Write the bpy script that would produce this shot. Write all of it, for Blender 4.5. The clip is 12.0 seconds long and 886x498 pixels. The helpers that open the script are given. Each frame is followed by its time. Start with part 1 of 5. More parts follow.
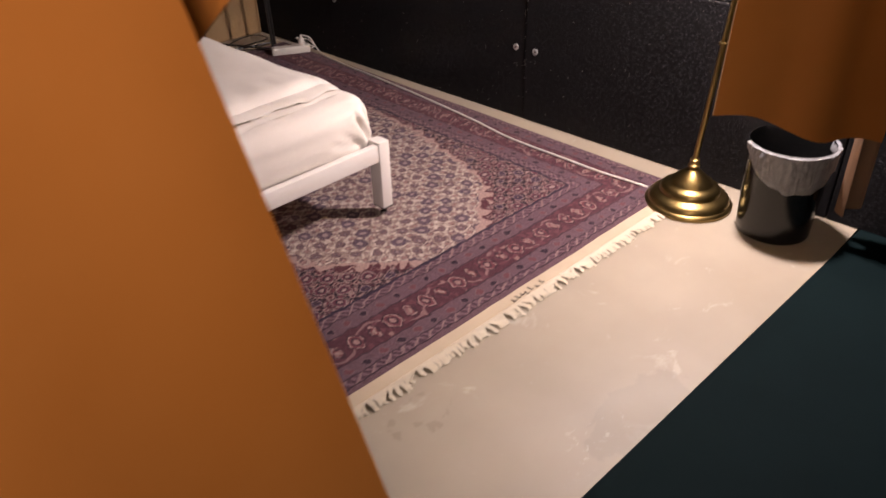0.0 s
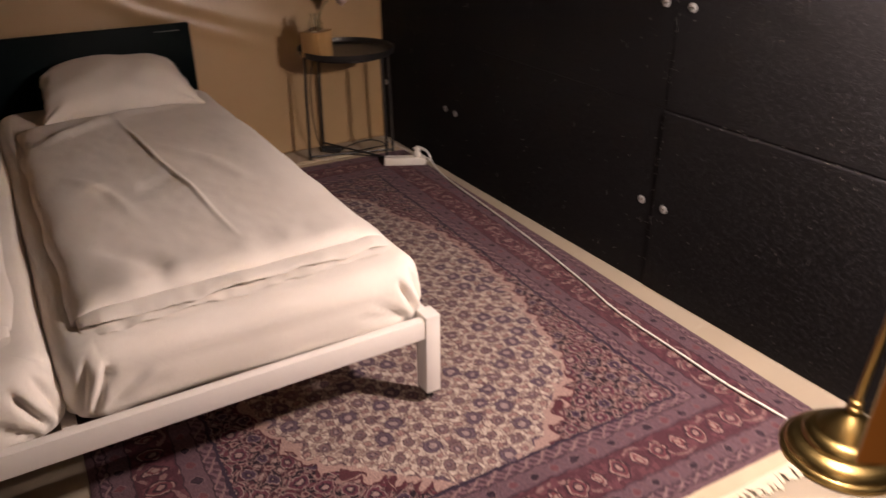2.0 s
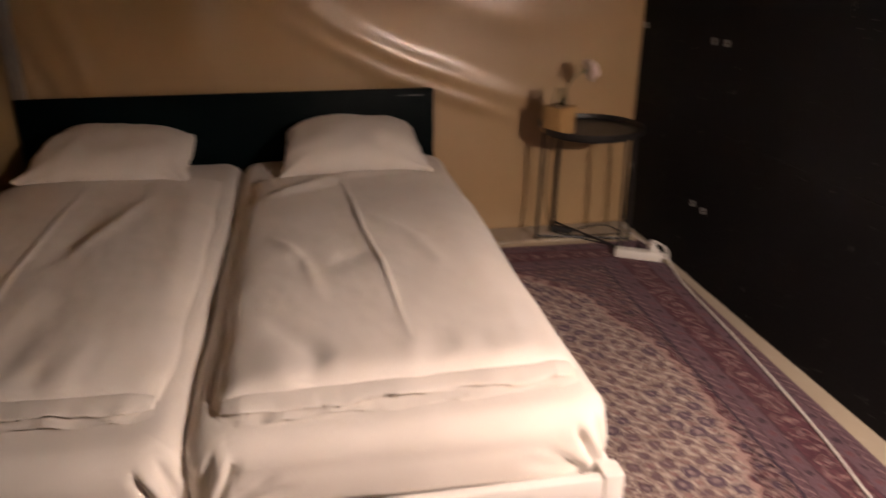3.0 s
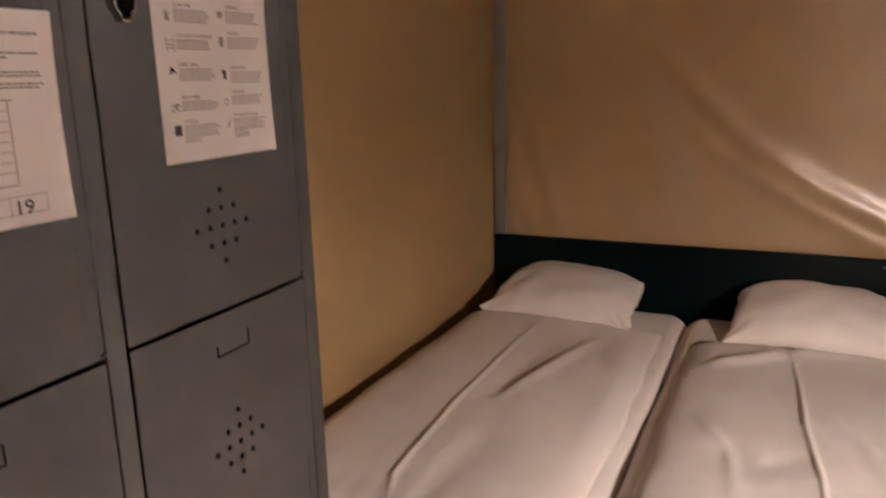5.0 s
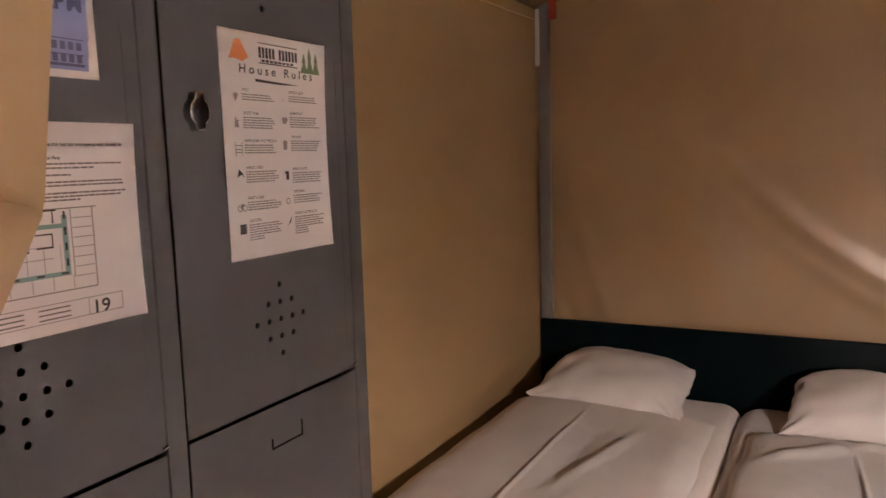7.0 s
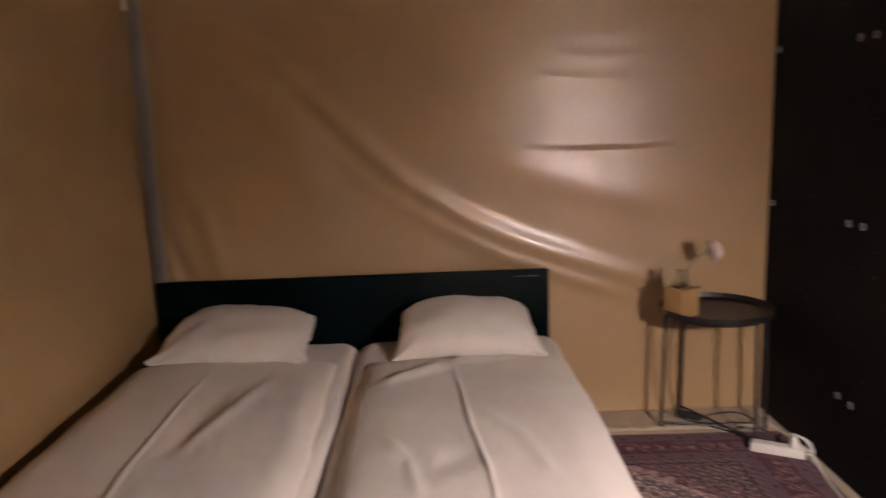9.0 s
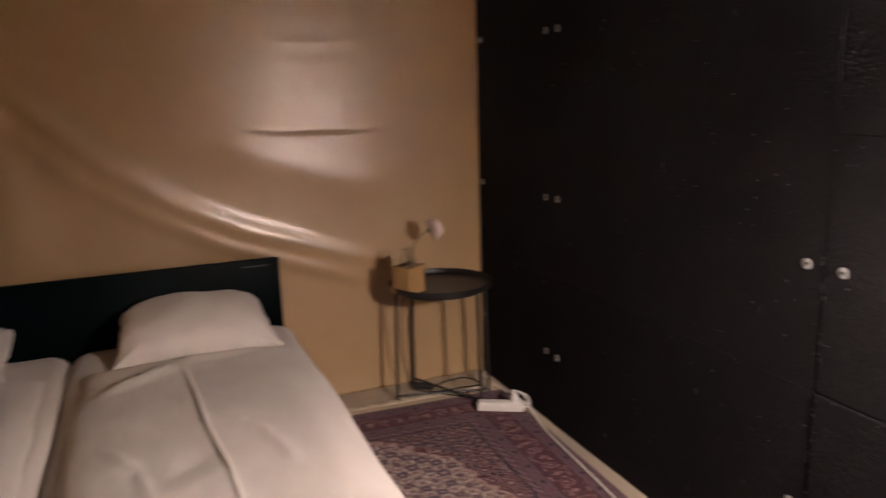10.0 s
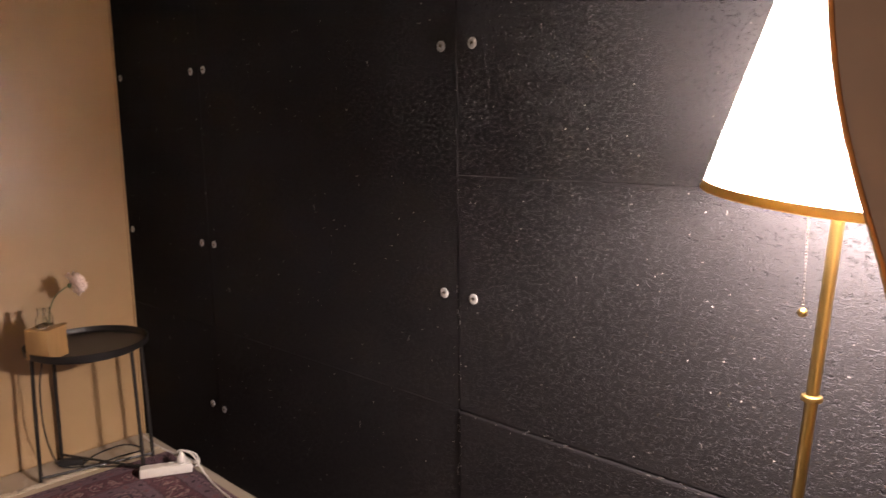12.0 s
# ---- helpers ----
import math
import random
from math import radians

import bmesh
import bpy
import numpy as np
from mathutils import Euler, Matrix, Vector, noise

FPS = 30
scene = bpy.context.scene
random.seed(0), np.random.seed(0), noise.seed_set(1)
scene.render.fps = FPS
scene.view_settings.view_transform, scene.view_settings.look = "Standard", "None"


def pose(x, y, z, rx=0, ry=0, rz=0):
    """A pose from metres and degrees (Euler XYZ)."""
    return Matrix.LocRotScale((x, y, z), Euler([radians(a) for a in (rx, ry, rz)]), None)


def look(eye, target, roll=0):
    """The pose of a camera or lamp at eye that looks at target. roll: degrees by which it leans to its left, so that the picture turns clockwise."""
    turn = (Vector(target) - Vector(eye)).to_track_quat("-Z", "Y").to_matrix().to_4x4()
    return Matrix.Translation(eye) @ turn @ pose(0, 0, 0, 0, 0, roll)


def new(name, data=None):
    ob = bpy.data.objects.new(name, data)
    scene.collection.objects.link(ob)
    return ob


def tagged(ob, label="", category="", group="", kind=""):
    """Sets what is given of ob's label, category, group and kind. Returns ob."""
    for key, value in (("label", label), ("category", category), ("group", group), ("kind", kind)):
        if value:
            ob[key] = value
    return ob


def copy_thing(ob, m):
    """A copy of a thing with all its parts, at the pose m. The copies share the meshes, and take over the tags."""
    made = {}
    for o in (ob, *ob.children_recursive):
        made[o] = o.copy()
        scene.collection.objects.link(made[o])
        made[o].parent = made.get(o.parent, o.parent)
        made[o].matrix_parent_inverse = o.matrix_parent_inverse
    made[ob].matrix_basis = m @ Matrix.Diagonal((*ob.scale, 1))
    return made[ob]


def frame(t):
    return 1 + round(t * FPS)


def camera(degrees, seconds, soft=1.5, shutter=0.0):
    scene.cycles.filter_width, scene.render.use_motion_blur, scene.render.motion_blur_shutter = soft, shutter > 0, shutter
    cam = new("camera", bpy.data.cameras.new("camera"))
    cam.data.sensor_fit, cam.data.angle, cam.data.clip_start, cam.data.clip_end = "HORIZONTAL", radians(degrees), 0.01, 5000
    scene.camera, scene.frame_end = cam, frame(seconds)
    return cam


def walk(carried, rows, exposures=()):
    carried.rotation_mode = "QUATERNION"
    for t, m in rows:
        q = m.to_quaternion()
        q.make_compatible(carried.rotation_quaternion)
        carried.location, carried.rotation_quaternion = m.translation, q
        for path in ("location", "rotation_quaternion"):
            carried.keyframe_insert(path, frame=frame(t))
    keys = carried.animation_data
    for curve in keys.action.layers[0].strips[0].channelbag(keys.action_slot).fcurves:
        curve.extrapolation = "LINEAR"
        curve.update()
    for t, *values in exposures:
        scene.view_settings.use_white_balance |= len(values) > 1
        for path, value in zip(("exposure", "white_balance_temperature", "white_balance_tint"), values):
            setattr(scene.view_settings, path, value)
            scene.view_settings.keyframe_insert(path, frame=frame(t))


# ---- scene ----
cam = camera(61.3, 12.0, shutter=0.6)
PATH = [
    (0, (-0.148, -0.157, 1.253), (1.047, 1.027, 0.171), -1.5),
    (0.3, (-0.06, -0.159, 1.254), (1.139, 1.037, 0.19), -1.5),
    (0.5, (-0.015, -0.162, 1.259), (1.181, 1.047, 0.207), -1.7),
    (0.6, (0.008, -0.138, 1.248), (1.213, 1.074, 0.208), -1.4),
    (0.8, (0.047, -0.099, 1.242), (1.261, 1.124, 0.228), -1.1),
    (1, (0.11, -0.052, 1.261), (1.319, 1.192, 0.266), -1.3),
    (1.2, (0.173, 0.006, 1.26), (1.377, 1.275, 0.291), -0.9),
    (1.5, (0.255, 0.054, 1.272), (1.4, 1.395, 0.328), -0.8),
    (1.9, (0.422, 0.086, 1.247), (1.386, 1.593, 0.353), -0.5),
    (2, (0.452, 0.104, 1.261), (1.377, 1.635, 0.364), -0.2),
    (2.5, (0.587, 0.202, 1.269), (1.269, 1.88, 0.42), 0.3),
    (3, (0.687, 0.346, 1.262), (1.027, 2.166, 0.507), 0.2),
    (3.5, (0.745, 0.414, 1.299), (0.677, 2.279, 0.579), -0.6),
    (3.7, (0.776, 0.42, 1.3), (0.563, 2.282, 0.603), -0.5),
    (5.3, (0.742, 0.441, 1.398), (-0.148, 2.190, 1.004), -1.7),
    (5.5, (0.742, 0.441, 1.398), (-0.178, 2.182, 1.038), -1.8),
    (6, (0.743, 0.430, 1.414), (-0.209, 2.165, 1.126), -1.8),
    (6.5, (0.743, 0.419, 1.415), (-0.223, 2.153, 1.168), -1.6),
    (6.7, (0.743, 0.419, 1.415), (-0.219, 2.156, 1.179), -1.6),
    (8.3, (0.737, 0.427, 1.414), (0.28, 2.346, 1.085), -1.7),
    (8.5, (0.722, 0.434, 1.403), (0.407, 2.379, 1.059), -1.7),
    (9, (0.743, 0.423, 1.371), (0.773, 2.389, 1.005), -2.0),
    (9.5, (0.747, 0.419, 1.373), (1.12, 2.343, 0.972), -2.0),
    (10, (0.746, 0.426, 1.358), (1.469, 2.243, 0.94), -1.8),
    (10.5, (0.765, 0.427, 1.34), (1.76, 2.115, 0.938), -1.4),
    (11, (0.774, 0.424, 1.345), (1.997, 1.962, 0.969), -1.0),
    (11.5, (0.8, 0.41, 1.354), (2.15, 1.843, 1.002), -0.9),
    (12, (0.802, 0.402, 1.358), (2.235, 1.758, 1.03), -0.8),
]
EXPOSURE = [(0.0, -0.08, 6550, 10), (1.0, -0.08, 6600, 10), (2.0, -0.08, 7100, 10), (3.0, 0.04, 7450, 10), (3.7, 0.15, 7500, 10), (5.3, 0.90, 6750, 10), (6.7, 0.86, 6550, 10),
            (8.3, 0.66, 6550, 10), (9.4, 0.46, 6650, 10), (10.0, 0.33, 6850, 10), (10.6, 0.34, 6950, 10), (11.2, 0.64, 6950, 10), (12.0, 0.87, 6850, 10)]
walk(cam, [(t, look(eye, target, roll)) for t, eye, target, roll in PATH], EXPOSURE)

# ---- light ----
LAMP = Vector((2.0, 0.724, 1.301))
world = bpy.data.worlds.new("dim_hall")
world.use_nodes = True
world.node_tree.nodes["Background"].inputs[0].default_value = (1.0, 0.75, 0.5, 1)
world.node_tree.nodes["Background"].inputs[1].default_value = 0.003
scene.world = world
bulb_light = new("bulb_light", bpy.data.lights.new("bulb_light", "POINT"))
bulb_light.data.energy, bulb_light.data.shadow_soft_size = 205, 0.06
bulb_light.data.color = (1.0, 0.835, 0.815)
bulb_light.location = LAMP
hall = new("hall_light", bpy.data.lights.new("hall_light", "AREA"))
hall.data.energy, hall.data.size = 8.5, 0.7
hall.data.color = (1.0, 0.835, 0.765)
hall.matrix_world = look((-1.3, -1.3, 2.2), (-0.25, 0.4, 1.42))
hall.data.spread = radians(64)


# ---- materials ----
class Val:
    """A node socket with arithmetic."""

    def __init__(self, tree, socket):
        self.tree, self.socket = tree, socket

    def op(self, kind, *others):
        node = self.tree.nodes.new("ShaderNodeMath")
        node.operation = kind
        for slot, v in zip(node.inputs, (self, *others)):
            if isinstance(v, Val):
                self.tree.links.new(v.socket, slot)
            else:
                slot.default_value = v
        return Val(self.tree, node.outputs[0])

    def __add__(self, o): return self.op("ADD", o)
    def __sub__(self, o): return self.op("SUBTRACT", o)
    def __mul__(self, o): return self.op("MULTIPLY", o)
    def __truediv__(self, o): return self.op("DIVIDE", o)
    def __pow__(self, o): return self.op("POWER", o)
    def absolute(self): return self.op("ABSOLUTE")
    def sin(self): return self.op("SINE")
    def cos(self): return self.op("COSINE")
    def least(self, o): return self.op("MINIMUM", o)
    def most(self, o): return self.op("MAXIMUM", o)
    def below(self, o): return self.op("LESS_THAN", o)
    def above(self, o): return self.op("GREATER_THAN", o)
    def near(self, centre, half): return self.op("COMPARE", centre, half)

    def step(self, a, b):
        node = self.tree.nodes.new("ShaderNodeMapRange")
        node.interpolation_type = "SMOOTHSTEP"
        self.tree.links.new(self.socket, node.inputs["Value"])
        node.inputs["From Min"].default_value, node.inputs["From Max"].default_value = a, b
        return Val(self.tree, node.outputs[0])


def blend(tree, factor, a, b, kind="MIX"):
    node = tree.nodes.new("ShaderNodeMix")
    node.data_type, node.blend_type = "RGBA", kind
    for slot, v in ((node.inputs[0], factor), (node.inputs[6], a), (node.inputs[7], b)):
        if isinstance(v, Val):
            tree.links.new(v.socket, slot)
        elif isinstance(v, (int, float)):
            slot.default_value = v
        else:
            slot.default_value = (*v[:3], 1)
    return Val(tree, node.outputs[2])


def start_material(name):
    m = bpy.data.materials.new(name)
    m.use_nodes = True
    tree = m.node_tree
    return m, tree, tree.nodes["Principled BSDF"]


def coords(tree):
    return tree.nodes.new("ShaderNodeTexCoord").outputs["Object"]


def noise_of(tree, vector, scale, detail=4.0, rough=0.55, distort=0.0, stretch=None):
    if stretch:
        m = tree.nodes.new("ShaderNodeMapping")
        tree.links.new(vector, m.inputs[0])
        m.inputs["Scale"].default_value = stretch
        vector = m.outputs[0]
    n = tree.nodes.new("ShaderNodeTexNoise")
    tree.links.new(vector, n.inputs["Vector"])
    n.inputs["Scale"].default_value, n.inputs["Detail"].default_value = scale, detail
    n.inputs["Roughness"].default_value, n.inputs["Distortion"].default_value = rough, distort
    return Val(tree, n.outputs[0])


def cells_of(tree, vector, scale, feature="F1"):
    n = tree.nodes.new("ShaderNodeTexVoronoi")
    n.feature = feature
    tree.links.new(vector, n.inputs["Vector"])
    n.inputs["Scale"].default_value = scale
    return Val(tree, n.outputs["Distance"])


def bump(tree, bsdf, height, strength, distance):
    b = tree.nodes.new("ShaderNodeBump")
    b.inputs["Strength"].default_value, b.inputs["Distance"].default_value = strength, distance
    tree.links.new(height.socket, b.inputs["Height"])
    tree.links.new(b.outputs[0], bsdf.inputs["Normal"])


def surface(name, base, dark, rough=0.6, metal=0.0, big=3.0, fine=60.0, relief=0.15, depth=0.001, vary=0.08, clear=0.0, stretch=None, spec=0.5):
    """A plain surface: two tones by large and fine noise, uneven roughness, fine relief."""
    m, tree, bsdf = start_material(name)
    at = coords(tree)
    large, small = noise_of(tree, at, big, stretch=stretch), noise_of(tree, at, fine, 6, stretch=stretch)
    mix = large.step(0.35, 0.7) * 0.6 + small * 0.4
    tree.links.new(blend(tree, mix, dark, base).socket, bsdf.inputs["Base Color"])
    tree.links.new((small * vary + large * vary + (rough - vary)).socket, bsdf.inputs["Roughness"])
    bsdf.inputs["Metallic"].default_value = metal
    bsdf.inputs["Coat Weight"].default_value = clear
    bsdf.inputs["Specular IOR Level"].default_value = spec
    if relief:
        bump(tree, bsdf, small, relief, depth)
    return m


def canvas_material(name, base, dark, rough, glow, spec=0.5, coat=0.0):
    """Woven tent canvas with a coated face that lets some light through."""
    m, tree, bsdf = start_material(name)
    bsdf.inputs["Coat Weight"].default_value, bsdf.inputs["Coat Roughness"].default_value = coat, 0.27
    at = coords(tree)
    large, fine = noise_of(tree, at, 1.7, 5), noise_of(tree, at, 260, 3)
    cloud = noise_of(tree, at, 9, 4)
    tone = blend(tree, large.step(0.3, 0.75) * 0.65 + cloud * 0.35, dark, base)
    tree.links.new(tone.socket, bsdf.inputs["Base Color"])
    tree.links.new((cloud * 0.14 + (rough - 0.07)).socket, bsdf.inputs["Roughness"])
    bsdf.inputs["Specular IOR Level"].default_value = spec
    bump(tree, bsdf, fine * 0.3 + cloud, 0.12, 0.003)
    lit = tree.nodes.new("ShaderNodeBsdfTranslucent")
    tree.links.new(tone.socket, lit.inputs["Color"])
    both = tree.nodes.new("ShaderNodeMixShader")
    both.inputs[0].default_value = glow
    tree.links.new(bsdf.outputs[0], both.inputs[1])
    tree.links.new(lit.outputs[0], both.inputs[2])
    tree.links.new(both.outputs[0], tree.nodes["Material Output"].inputs["Surface"])
    return m


def linen_material():
    m, tree, bsdf = start_material("white_cotton")
    at = coords(tree)
    weave, soft = noise_of(tree, at, 420, 2), noise_of(tree, at, 7, 3, 0.45, 0.3)
    wrinkle = noise_of(tree, at, 19, 4, 0.55, 1.6, (1.0, 0.55, 1.0))
    crinkle = (noise_of(tree, at, 11, 3, 0.5, 0.8, (1.0, 0.45, 1.0)) - 0.5).absolute().step(0.0, 0.05)
    tone = blend(tree, soft.step(0.3, 0.7), (0.76, 0.705, 0.650), (0.80, 0.745, 0.690))
    tree.links.new(tone.socket, bsdf.inputs["Base Color"])
    bsdf.inputs["Roughness"].default_value = 0.85
    bsdf.inputs["Sheen Weight"].default_value = 0.15
    bsdf.inputs["Specular IOR Level"].default_value = 0.2
    bump(tree, bsdf, weave * 0.08 + soft * 0.5 + wrinkle * 0.28 + crinkle * 0.06, 0.32, 0.004)
    return m


def board_material():
    """Black-painted pressed fibre board: short crossing fibres in relief, chips of pale dust."""
    m, tree, bsdf = start_material("black_fibre_board")
    at = coords(tree)
    large = noise_of(tree, at, 1.3, 4)
    a = noise_of(tree, at, 165, 3, 0.5, 0.2, (1, 0.34, 1.4))
    b = noise_of(tree, at, 165, 3, 0.5, 0.2, (1, 1.3, 0.40))
    fibres = a.step(0.60, 0.70).most(b.step(0.61, 0.71))
    pits = noise_of(tree, at, 170, 2, 0.5, 0.4, (1, 0.6, 1.1)).step(0.60, 0.72)
    ridge = fibres * 0.45 - pits * 1.1
    grain = noise_of(tree, at, 420, 2)
    specks = cells_of(tree, at, 34).below(0.06) * noise_of(tree, at, 5.5, 2).above(0.50)
    scratch = cells_of(tree, at, 62).below(0.05) * noise_of(tree, at, 7.5, 2).above(0.55)
    tone = blend(tree, large, (0.0070, 0.0064, 0.0064), (0.0108, 0.0100, 0.0104))
    tone = blend(tree, specks.most(scratch), tone, (0.25, 0.24, 0.22))
    tone = blend(tree, pits * 0.6, tone, (0.002, 0.002, 0.002))
    relief = tree.nodes.new("ShaderNodeBump")
    relief.inputs["Strength"].default_value, relief.inputs["Distance"].default_value = 1.0, 0.0031
    tree.links.new((ridge + grain * 0.5).socket, relief.inputs["Height"])
    matt, gloss, both = tree.nodes.new("ShaderNodeBsdfDiffuse"), tree.nodes.new("ShaderNodeBsdfGlossy"), tree.nodes.new("ShaderNodeAddShader")
    tree.links.new(tone.socket, matt.inputs["Color"])
    gloss.inputs["Color"].default_value = (0.0130, 0.0130, 0.0148, 1)
    tree.links.new((large * 0.1 + grain * 0.1 + 0.46).socket, gloss.inputs["Roughness"])
    for k, node in enumerate((matt, gloss)):
        tree.links.new(relief.outputs[0], node.inputs["Normal"])
        tree.links.new(node.outputs[0], both.inputs[k])
    tree.links.new(both.outputs[0], tree.nodes["Material Output"].inputs["Surface"])
    return m


RUG_A, RUG_B = 0.845, 1.228  # half the rug's pile, across and along


def rug_material():
    """Persian wool rug: guard bands, a palmette border, a lattice field with a pale scalloped lozenge."""
    m, tree, bsdf = start_material("persian_wool_pile")
    at = coords(tree)
    wob = tree.nodes.new("ShaderNodeTexNoise")
    tree.links.new(at, wob.inputs["Vector"])
    wob.inputs["Scale"].default_value, wob.inputs["Detail"].default_value = 34, 4
    shift = tree.nodes.new("ShaderNodeVectorMath")
    shift.operation = "MULTIPLY_ADD"
    tree.links.new(wob.outputs["Color"], shift.inputs[0])
    shift.inputs[1].default_value = (0.026, 0.026, 0)
    tree.links.new(at, shift.inputs[2])
    parts = tree.nodes.new("ShaderNodeSeparateXYZ")
    tree.links.new(shift.outputs[0], parts.inputs[0])
    x, y = Val(tree, parts.outputs[0]) - 0.013, Val(tree, parts.outputs[1]) - 0.013
    ax, ay = x.absolute(), y.absolute()
    ex, ey = ax * -1.0 + RUG_A, ay * -1.0 + RUG_B
    edge = ex.least(ey)
    side = ex.below(ey)
    along = side * y + (side * -1.0 + 1.0) * x
    tau = 2 * math.pi

    purple, plum = (0.150, 0.088, 0.104), (0.080, 0.042, 0.058)
    navy, slate = (0.024, 0.014, 0.026), (0.135, 0.083, 0.102)

    # the field: loose cells give the hand-knotted unevenness
    def cell(scale, feature, out, loose):
        n = tree.nodes.new("ShaderNodeTexVoronoi")
        n.voronoi_dimensions, n.feature = "2D", feature
        tree.links.new(shift.outputs[0], n.inputs["Vector"])
        n.inputs["Scale"].default_value, n.inputs["Randomness"].default_value = scale, loose
        return Val(tree, n.outputs[out])

    big_id = cell(23, "F1", "Color", 0.5)
    small_id, small_e = cell(74, "F1", "Color", 0.8), cell(74, "DISTANCE_TO_EDGE", "Distance", 0.8)
    # a staggered lattice: rosettes in diamonds of leaves, with small blossoms where the vines cross
    px, py = 0.094, 0.080
    s0, t0 = x / px + y / py, x / px - y / py
    si, ti = s0.op("ROUND"), t0.op("ROUND")
    fs, ft = s0 - si, t0 - ti
    qx, qy = (fs + ft) * (px / 2), (fs - ft) * (py / 2)
    r = (qx * qx + qy * qy).op("SQRT")
    theta = qy.op("ARCTAN2", qx)
    kind = ((si * 12.99 + ti * 78.23).sin() * 437.58).op("FRACT")
    rr = r - (theta * 8.0).cos() * 0.0013 + (kind - 0.45) * 0.011
    afs, aft = fs.absolute(), ft.absolute()
    big_e = cell(31, "DISTANCE_TO_EDGE", "Distance", 0.8)
    vine = afs.most(aft).above(0.462) * small_id.below(0.5)
    curl = big_e.below(0.05)
    ofs, oft = (afs - 0.5).absolute(), (aft - 0.5).absolute()
    leaf = ((ofs / 0.085) ** 2.0 + (aft / 0.19) ** 2.0).least((oft / 0.085) ** 2.0 + (afs / 0.19) ** 2.0)
    blossom = ((ofs * ofs + oft * oft).op("SQRT"))
    spray = (r - 0.0275).absolute() + (theta * 4.0).cos() * 0.004
    twig = small_e.below(0.07)

    pale = blend(tree, small_id.above(0.66), (0.62, 0.525, 0.445), (0.42, 0.325, 0.28))
    pale = blend(tree, small_id.above(0.80), pale, (0.17, 0.105, 0.115))
    pale = blend(tree, spray.below(0.0022), pale, (0.19, 0.12, 0.115))
    pale = blend(tree, vine * 0.8, pale, (0.17, 0.10, 0.10))
    pale = blend(tree, curl * 0.8, pale, (0.13, 0.075, 0.08))
    pale = blend(tree, leaf.below(1.5), pale, (0.60, 0.51, 0.43))
    pale = blend(tree, leaf.below(0.85) * small_id.below(0.72), pale, blend(tree, kind.above(0.5), (0.115, 0.075, 0.10), (0.21, 0.125, 0.12)))
    pale = blend(tree, leaf.below(0.16), pale, (0.35, 0.26, 0.25))
    pale = blend(tree, blossom.below(0.17), pale, (0.13, 0.075, 0.08))
    pale = blend(tree, blossom.below(0.12), pale, (0.40, 0.25, 0.23))
    pale = blend(tree, blossom.below(0.04), pale, (0.12, 0.06, 0.07))
    pale = blend(tree, rr.below(0.0205), pale, (0.045, 0.026, 0.045))
    pale = blend(tree, rr.below(0.0180), pale, blend(tree, kind.above(0.42), (0.120, 0.084, 0.115), (0.215, 0.135, 0.135)))
    pale = blend(tree, rr.below(0.0105), pale, (0.055, 0.035, 0.06))
    pale = blend(tree, rr.below(0.0070), pale, (0.36, 0.27, 0.27))
    pale = blend(tree, twig * 0.35, pale, (0.20, 0.13, 0.12))
    deep = blend(tree, small_id.above(0.6), (0.020, 0.011, 0.020), (0.075, 0.022, 0.034))
    deep = blend(tree, small_id.above(0.86), deep, (0.30, 0.21, 0.19))
    deep = blend(tree, spray.below(0.0020), deep, (0.26, 0.16, 0.15))
    deep = blend(tree, vine * 0.8, deep, (0.25, 0.155, 0.145))
    deep = blend(tree, curl * 0.75, deep, (0.30, 0.20, 0.185))
    deep = blend(tree, leaf.below(1.25), deep, (0.030, 0.016, 0.028))
    deep = blend(tree, leaf.below(0.75), deep, blend(tree, kind.above(0.45), (0.14, 0.040, 0.055), (0.36, 0.26, 0.235)))
    deep = blend(tree, blossom.below(0.16), deep, (0.33, 0.22, 0.20))
    deep = blend(tree, blossom.below(0.09), deep, (0.10, 0.028, 0.04))
    deep = blend(tree, rr.below(0.0205), deep, (0.36, 0.27, 0.25))
    deep = blend(tree, rr.below(0.0180), deep, blend(tree, kind.above(0.5), (0.13, 0.040, 0.060), (0.070, 0.042, 0.075)))
    deep = blend(tree, rr.below(0.0105), deep, (0.028, 0.015, 0.028))
    deep = blend(tree, rr.below(0.0060), deep, (0.36, 0.26, 0.24))
    lobes = (blossom - 0.35) * 0.15 + (big_id - 0.5) * 0.09
    lozenge = (ax / 0.532) ** 1.78 + (ay / 0.985) ** 1.78 + lobes - ((ax / 0.37 - 1.0) ** 2.0 * -18.0).op("EXPONENT") * ((ay / 0.69 - 1.0) ** 2.0 * -18.0).op("EXPONENT") * 0.10
    field = blend(tree, lozenge.above(1.0), pale, deep)
    field = blend(tree, lozenge.near(1.0, 0.030), field, (0.42, 0.29, 0.255))
    field = blend(tree, lozenge.near(1.042, 0.012), field, (0.10, 0.03, 0.04))

    # the border's motifs along each side
    s = along * (tau / 0.124)
    mid = (edge - 0.142) / 0.05
    bloom = (((s * 0.5).sin() * 0.955) ** 2.0 + mid * mid).op("SQRT")
    bud = (((s * 0.5).cos() * 0.955) ** 2.0 + mid * mid).op("SQRT")
    scroll = (mid - (s * 0.5).sin() * 0.8).absolute()
    main = blend(tree, small_id.above(0.66), (0.090, 0.030, 0.042), (0.135, 0.050, 0.064))
    main = blend(tree, small_id.above(0.85), main, (0.29, 0.18, 0.165))
    main = blend(tree, scroll.below(0.10) * small_id.below(0.6), main, (0.25, 0.15, 0.145))
